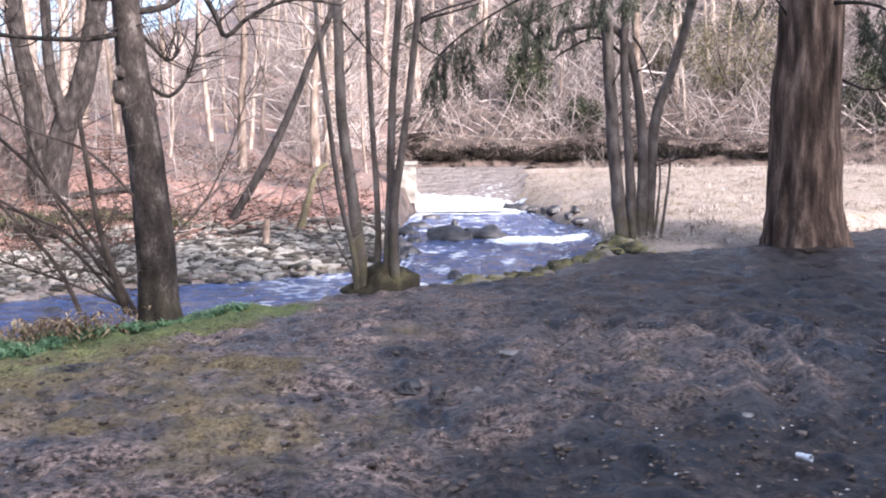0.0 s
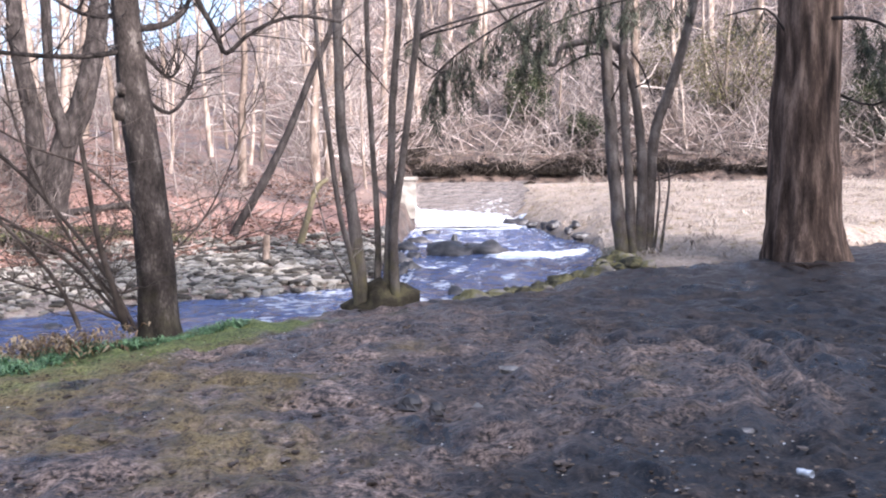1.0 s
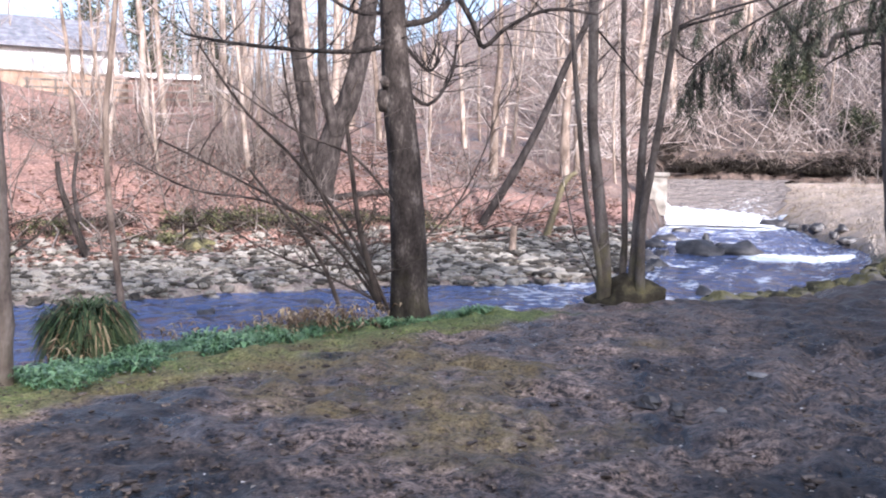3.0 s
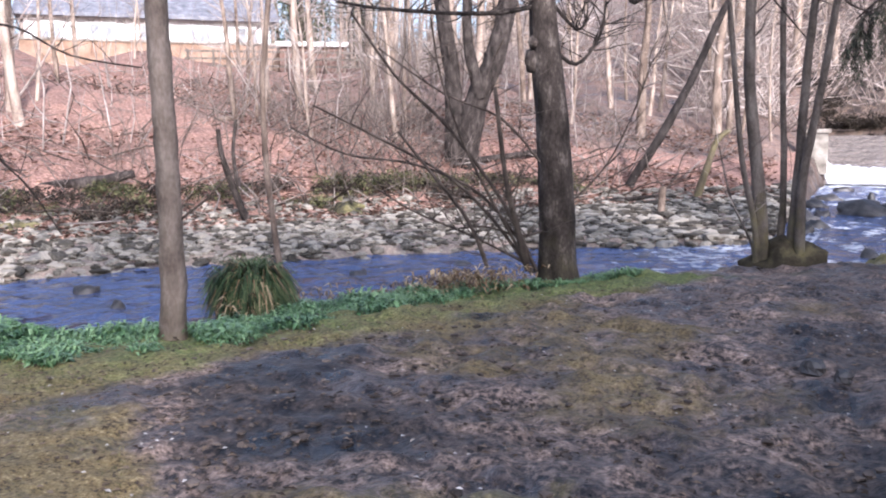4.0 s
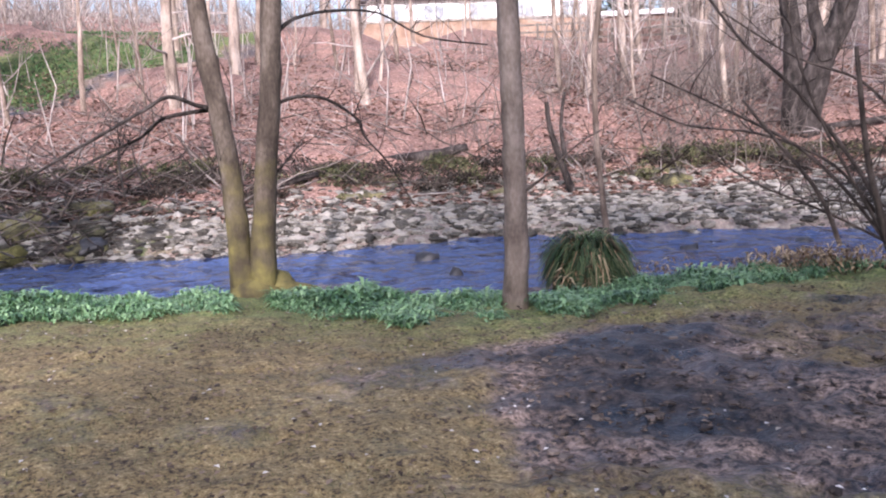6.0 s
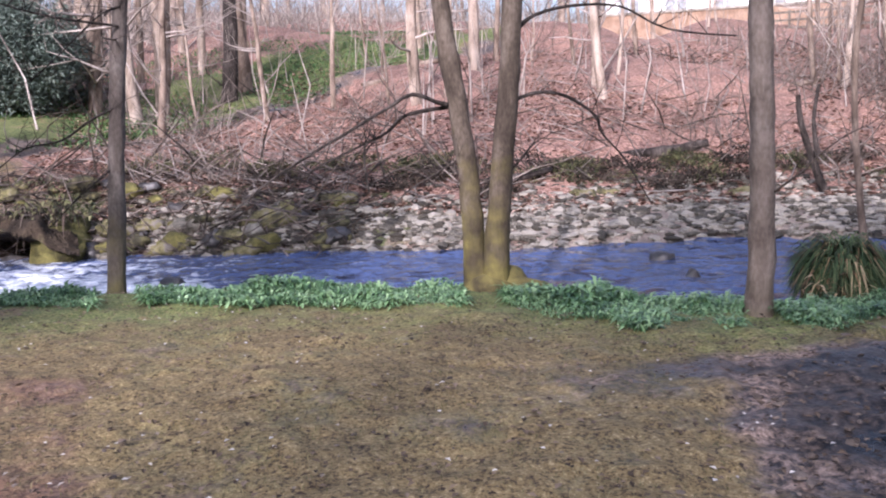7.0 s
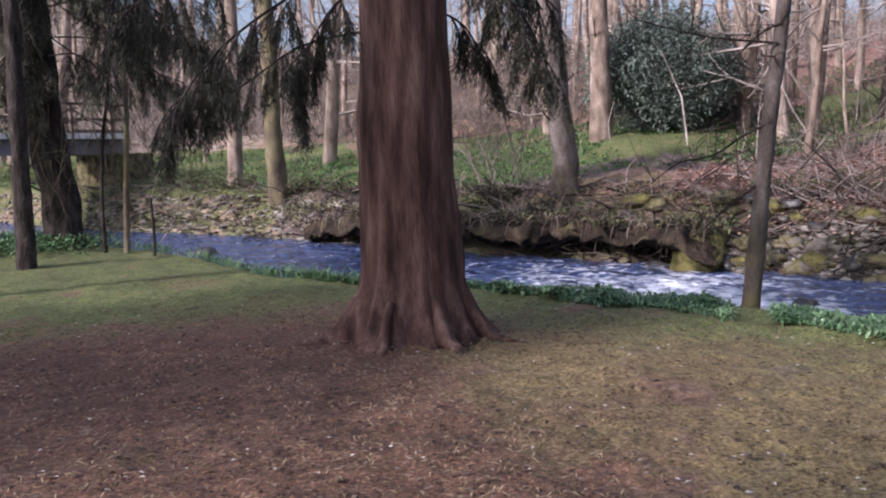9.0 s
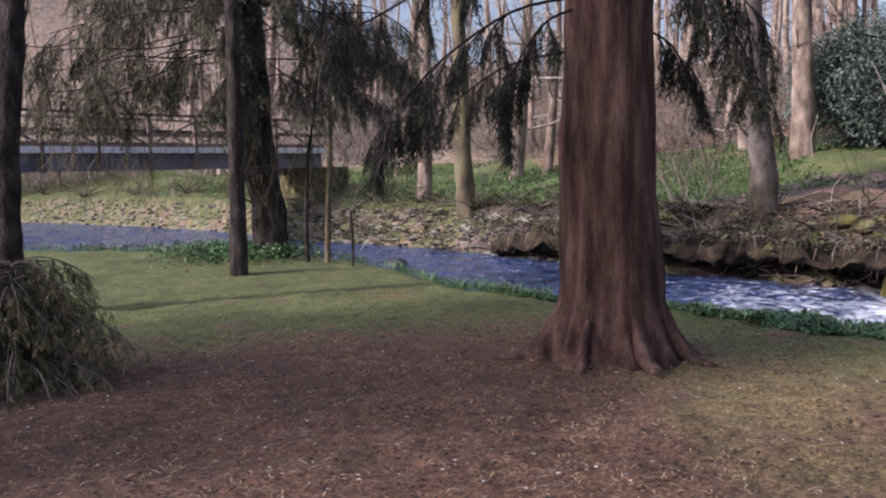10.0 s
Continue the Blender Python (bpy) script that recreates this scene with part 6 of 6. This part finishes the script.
# ---- weir, pond and bridge ----
WEIR_WATER = water_material("weir_water", (0.2, 0.168, 0.145))
POND = water_material("pond_water", (0.05, 0.045, 0.045))
CONCRETE = mat("old_stone", [(0.14, 0.12, 0.1), (0.27, 0.24, 0.2), (0.4, 0.37, 0.32)], 3, 0.9, 0.6, 25)


def weir_sheet():
    """Water gliding down the weir's face, breaking white at its foot."""
    verts, faces, foam = [], [], []
    bearings, n = np.arange(-4.4, 2.3, 0.15), 50
    for a_ in bearings:
        for k in range(n):
            s = k / (n - 1)
            r = 35.5 + 11.0 * s
            a = a_ if a_ > -2.5 else -2.5 + (a_ + 2.5) * (1.0 + 0.3 * s + 0.45 * noise.noise(Vector((r * 0.7, 7, 0))) + 0.2 * noise.noise(Vector((r * 2.3, 3, 0))))
            p = Vector((-r * math.sin(radians(a)), r * math.cos(radians(a)), 0))
            z = land(a, r) + 0.10 + 0.04 * noise.noise(p * 1.4) + 0.05 * math.exp(-((r - 37.6) / 1.0) ** 2)
            z = max(z, float(water_level(a, min(r, 37))) + 0.06)
            # foam at the foot; the second term paints a sunlit wedge higher up
            f = np.interp(r - np.interp(a, [-4.4, 2], [-0.6, 1.4]) - 0.5 * noise.noise(p * 0.8), [35.5, 36.5, 38.3, 39.4, 47], [0.2, 1.0, 1.0, 0.2, 0.05]) + 0.17 * math.exp(-((a + 2.6) / 1.3) ** 2) * np.interp(r + 0.5 * noise.noise(p), [38.5, 40, 42.0, 44], [0, 1, 0.8, 0])
            verts.append((p.x, p.y, z))
            foam.append(f)
    for i in range(len(bearings) - 1):
        for k in range(n - 1):
            faces.append((i * n + k, i * n + k + 1, (i + 1) * n + k + 1, (i + 1) * n + k))
    me = bpy.data.meshes.new("weir")
    me.from_pydata(verts, [], faces)
    me.polygons.foreach_set("use_smooth", [True] * len(faces))
    me.attributes.new("foam", "FLOAT", "POINT").data.foreach_set("value", foam)
    me.materials.append(WEIR_WATER)
    tagged(new("weir", me), "thin sheet of water sliding down a sloping weir into white foam", "weir", kind="structure")
    verts, faces = [], []
    for a in np.arange(-60, 3.2, 1.0):
        for r in (46.3, 49, 52, 55.5):
            verts.append((-r * math.sin(radians(a)), r * math.cos(radians(a)), 1.44))
    m = len(verts) // 4
    for i in range(m - 1):
        for k in range(3):
            faces.append((i * 4 + k, i * 4 + k + 1, i * 4 + 5 + k, i * 4 + 4 + k))
    me = bpy.data.meshes.new("pond")
    me.from_pydata(verts, [], faces)
    me.materials.append(POND)
    tagged(new("pond", me), "still dark mill pond above the weir", "pond", kind="structure")


def abutment():
    t = tagged(new("weir_abutment"), "small square stone pier at the weir's end", "stone pier")
    t.matrix_world = stand(2.75, 36.2, -0.1)
    part("pier", Geo().box((-0.42, -0.4, -0.5), (0.42, 0.6, 1.0)), CONCRETE, t, smooth=False)
    part("cap", Geo().box((-0.5, -0.48, 1.0), (0.5, 0.68, 1.14)), CONCRETE, t, smooth=False)


weir_sheet()
abutment()
STEEL = mat("bridge_steel", [(0.11, 0.11, 0.125), (0.17, 0.17, 0.19), (0.24, 0.24, 0.26)], 2, 0.6, 0.2, 30, spec=0.4)
TIMBER = mat("bridge_timber", [(0.07, 0.05, 0.04), (0.16, 0.12, 0.095), (0.28, 0.22, 0.18)], 3, 0.85, 0.6, 40, (1, 1, 1), per_object=0.3)
# near-white, to stand in for sun on the shaded edge boards
DECK = mat("bridge_deck", [(0.76, 0.74, 0.7), (0.82, 0.8, 0.77), (0.86, 0.85, 0.83)], 3, 0.8, 0.3, 30)


def bridge():
    t = tagged(new("footbridge"), "timber-railed footbridge on a grey steel beam over the river", "bridge")
    t.matrix_world = pose(-14.5, -23.2, 2.42, 0, 0, 163.2)      # x runs across the river
    L, W = 20.1, 1.9
    for y in (0.0, W):
        part("beam", Geo().box((0, y - 0.1, -0.62), (L, y + 0.1, -0.1)), STEEL, t, smooth=False)
        part("beam_flange", Geo().box((0, y - 0.17, -0.66), (L, y + 0.17, -0.62)), STEEL, t, smooth=False)
    for k in range(67):
        x = k * 0.3
        part("deck_plank", Geo().box((x + 0.01, -0.25, -0.1), (x + 0.29, W + 0.25, 0.0)), DECK, t, smooth=False) if k == 0 else None
        if k:
            ob = new("deck_plank", bpy.data.objects["deck_plank"].data)
            ob.parent, ob.location = t, (x, 0, 0)
    post = Geo().box((-0.06, -0.06, -0.7), (0.06, 0.06, 1.15)).mesh("post", False)
    brace = Geo().tube([(0, 0, 0.16), (1.9, 0, 0.98)], [0.045, 0.045], 4, 0, 1).mesh("brace", False)
    for m_ in (post, brace):
        m_.materials.append(TIMBER)
    for y in (-0.3, W + 0.3):
        for k in range(11):
            ob = new("post", post)
            ob.parent, ob.location = t, (0.3 + 1.9 * k, y, 0)
            if k < 10:
                b = new("brace", brace)
                b.parent, b.location = t, (0.3 + 1.9 * k + (1.9 if k % 2 else 0), y + 0.0, 0)
                if k % 2:
                    b.scale = (-1, 1, 1)
        part("edge_board", Geo().box((0, y - 0.05, -0.1), (L, y + 0.05, 0.1)), DECK, t, "edge board coloured near-white as if sunlit", smooth=False)
        part("top_rail", Geo().box((0, y - 0.08, 1.12), (L, y + 0.08, 1.2)), TIMBER, t, smooth=False)
        part("mid_rail", Geo().box((0, y + 0.05, 0.55), (L, y + 0.1, 0.67)), TIMBER, t, smooth=False)
        part("low_rail", Geo().box((0, y + 0.05, 0.12), (L, y + 0.1, 0.24)), TIMBER, t, smooth=False)
    for x, w in ((-1.2, 2.2), (L - 0.4, 2.0)):
        part("abutment", Geo().box((x, -0.1, -4.5), (x + w, W + 0.1, -0.66)), MOSSY, t, smooth=False)


bridge()

# ---- house above the slope ----
RENDER_W = mat("white_render", [(0.66, 0.65, 0.62), (0.78, 0.77, 0.74), (0.84, 0.83, 0.8)], 1, 0.85, 0.15, 20)
SLATE = mat("slate_roof", [(0.1, 0.1, 0.115), (0.16, 0.16, 0.18), (0.24, 0.24, 0.26)], 3, 0.7, 0.4, 20)
# pane colour is pale to imitate bright reflections and glare
GLASSD = mat("glare_pale_glass", [(0.2, 0.21, 0.22), (0.3, 0.31, 0.32), (0.4, 0.41, 0.42)], 2, 0.08, 0, 10, spec=0.8)
SANDY = mat("sandstone_wall", [(0.2, 0.125, 0.085), (0.3, 0.2, 0.14), (0.38, 0.27, 0.2)], 1.5, 0.9, 0.4, 15)


def house(a, r, z, width, label, turn=0.0):
    t = tagged(new("house"), label, "house")
    p = spot(a, r)
    t.matrix_world = pose(p.x, p.y, z, 0, 0, a + turn)
    h = width / 2
    part("wall", Geo().box((-h, 0, -2.5), (h, 7, 2.45)), RENDER_W, t, smooth=False)
    g = Geo()
    g.v += [Vector(v) for v in ((-h - 0.5, -0.6, 2.4), (h + 0.5, -0.6, 2.4), (h + 0.5, 3.5, 4.4), (-h - 0.5, 3.5, 4.4), (h + 0.5, 7.6, 2.4), (-h - 0.5, 7.6, 2.4), (-h - 0.5, -0.6, 2.22), (h + 0.5, -0.6, 2.22), (h + 0.5, 7.6, 2.22), (-h - 0.5, 7.6, 2.22))]
    g.f += [(0, 1, 2, 3), (3, 2, 4, 5), (6, 7, 1, 0), (9, 6, 0, 3, 5), (7, 8, 4, 2, 1), (8, 9, 5, 4), (6, 9, 8, 7)]
    part("roof", g, SLATE, t, smooth=False)
    n = int(width / 2.6)
    for k in range(n):
        x = -h + (k + 0.5) * width / n
        w = part("window", Geo().box((x - 0.65, -0.05, 0.7), (x + 0.65, 0.02, 1.95)), RENDER_W, t, "white-framed window", smooth=False)
        part("pane", Geo().box((x - 0.57, -0.07, 0.78), (x - 0.03, -0.045, 1.87)), GLASSD, w, smooth=False)
        part("pane", Geo().box((x + 0.03, -0.07, 0.78), (x + 0.57, -0.045, 1.87)), GLASSD, w, smooth=False)


house(42.4, 54.0, 5.85, 13.0, "long low white-rendered house with slate roof above the slope")
t = tagged(new("retaining_wall"), "sunlit sandstone retaining wall below the house", "wall")
t.matrix_world = stand(42.0, 49.0, 0)
part("wall_face", Geo().box((-6.5, 0, -1.2), (6.5, 0.5, 1.1)), SANDY, t, smooth=False)
part("coping", Geo().box((-6.6, -0.08, 1.1), (6.6, 0.58, 1.22)), CONCRETE, t, smooth=False)
FENCE_WOOD = mat("grey_fence_wood", [(0.06, 0.05, 0.04), (0.13, 0.11, 0.09), (0.2, 0.17, 0.145)], 3, 0.9, 0.4, 30)
t = tagged(new("field_fence"), "weathered post and rail fence along the top of the slope", "fence")
t.matrix_world = stand(35.5, 46.0, 0)
for k in range(8):
    part("post", Geo().box((-4 + k * 1.2, -0.06, -0.3), (-3.88 + k * 1.2, 0.06, 1.15)), FENCE_WOOD, t, smooth=False)
for z in (0.35, 0.7, 1.05):
    part("rail", Geo().box((-4.1, -0.1, z - 0.05), (4.6, -0.06, z + 0.05)), FENCE_WOOD, t, smooth=False)

t = tagged(new("garage"), "low brick garage with a pale flat roof above the slope", "garage")
t.matrix_world = stand(33.0, 47.0, 0)
part("brick_wall", Geo().box((-1.6, 0, -0.8), (1.6, 3.5, 1.5)), mat("dull_brick", [(0.13, 0.08, 0.065), (0.2, 0.125, 0.1), (0.27, 0.18, 0.15)], 3, 0.9, 0.4, 20), t, smooth=False)
part("roof", Geo().box((-1.8, -0.25, 1.5), (1.8, 3.7, 1.72)), RENDER_W, t, smooth=False)

# ---- unseen conifers, added behind the viewpoint to shade the mud ----
def shade_fir(seed, height, radius, leaves=3400):
    rng = random.Random(seed)
    g = Geo()
    for k in range(leaves):
        s = rng.random() ** 0.8
        z = height * (0.1 + 0.9 * s)
        w = radius * (1 - s) ** 0.75 + 0.2
        ang, out = rng.uniform(0, 2 * math.pi), rng.random() ** 0.5
        p = Vector((math.cos(ang) * w * out, math.sin(ang) * w * out, z - 0.5 * out * w * 0.5))
        d = Vector((math.cos(ang), math.sin(ang), -0.4 + rng.uniform(-0.4, 0.4))).normalized()
        g.leaf(p, d, Vector((rng.uniform(-0.6, 0.6), rng.uniform(-0.6, 0.6), 1)).normalized(), rng.uniform(0.6, 1.2), rng.uniform(0.3, 0.6), 0.3)
    return Geo().tube([(0, 0, -0.3), (0, 0, height * 0.5), (0, 0, height)], [0.4, 0.25, 0.04], 10, 0.1, 3).mesh("trunk"), g.mesh("crown", False)


# the third crown is thin, so that its added shade is dappled
FIRS = [shade_fir(60, 23, 3.6), shade_fir(61, 21, 3.3), shade_fir(62, 23, 3.8, 620)]
for k, (q, s, kind) in enumerate(((-8.3, 24, 0), (-0.6, 25, 2), (2.4, 24, 1), (5.2, 30, 0), (8, 20, 1), (12.5, 23, 0), (16.5, 21, 1))):
    x, y = q * 0.743 + s * 0.669, q * 0.669 - s * 0.743
    t = new("unseen_shade_fir")
    t.matrix_world = pose(x, y, 0, 0, 0, k * 77)
    tagged(t, "unseen fir added to shade the muddy ground", "tree", "firs along the path")
    part("trunk", FIRS[kind][0], BARK_DARK, t)
    tagged(part("crown", FIRS[kind][1], NEEDLE, t), kind="stuff")

# ---- small things on the mud ----
PALE_STONE = mat("pale_stone", [(0.13, 0.115, 0.1), (0.22, 0.2, 0.18), (0.32, 0.295, 0.27)], 6, 0.8, 0.4, 40)
for a, r, size, lab in ((-3.83, 7.48, (0.12, 0.08, 0.035), "pale flat stone lying in the mud"), (-1.67, 6.17, (0.2, 0.06, 0.02), "pale slab half sunk in the mud"), (14.1, 7.54, (0.07, 0.06, 0.04), "grey stone on the muddy ground"), (-18.3, 5.84, (0.07, 0.04, 0.025), "small pale stone in the mud"), (2.6, 6.25, (0.09, 0.07, 0.07), "dark clod standing on the mud"), (0.9, 6.1, (0.07, 0.06, 0.06), "dark clod of earth")):
    ob = part("ground_stone", Geo().blob((0, 0, 0), size, r, a, 0.4, 5, 9), WETROCK if "dark" in lab else PALE_STONE, smooth=False)
    ob.matrix_world = stand(a, r, size[2] * 0.5 + 0.02)
    tagged(ob, lab, "stone")
g = Geo()
for k in range(9):
    z = k * 0.013
    for i in range(12):
        an = 2 * math.pi * i / 12
        w = 0.038 + 0.001 * k + 0.006 * math.sin(an * 3 + k * 1.3)
        g.v.append(Vector((w * math.cos(an), w * math.sin(an) * 0.7, z)))
for k in range(8):
    for i in range(12):
        g.f.append((k * 12 + i, k * 12 + (i + 1) % 12, (k + 1) * 12 + (i + 1) % 12, (k + 1) * 12 + i))
g.f.append(tuple(range(11, -1, -1)))
ob = part("crushed_cup", g, mat("white_plastic", [(0.6, 0.62, 0.63), (0.72, 0.73, 0.74), (0.8, 0.8, 0.8)], 3, 0.3, 0.1, 20, spec=0.5))
ob.matrix_world = stand(-21.26, 5.08, 0.05) @ pose(0, 0, 0, 90, 20, 60) @ Matrix.Diagonal((0.62, 0.62, 0.75, 1))
tagged(ob, "crushed white plastic cup lying in the mud", "litter")
rng = random.Random(15)
clods = Geo()
for k in range(3000):
    a = rng.uniform(-30, 44) if k < 2650 else rng.uniform(46, 120)
    p = spot(a, rng.uniform(3.0, 11.0 if a < 10 else 7.5), 0.015)
    s = (0.006 + 0.026 * rng.random() ** 3) * (1.0 if k < 2650 else 0.55)
    clods.blob(p, (s * 1.5, s, s * 0.5), k * 0.7, k, 0.5, 3, 6)
tagged(part("mud_clods", clods, mat("clod", [(0.05, 0.038, 0.031), (0.1, 0.078, 0.063), (0.17, 0.135, 0.11)], 6, 0.8, 0, 30, per_island=0.6), smooth=False), "dark lumps of churned mud", "mud", kind="stuff")
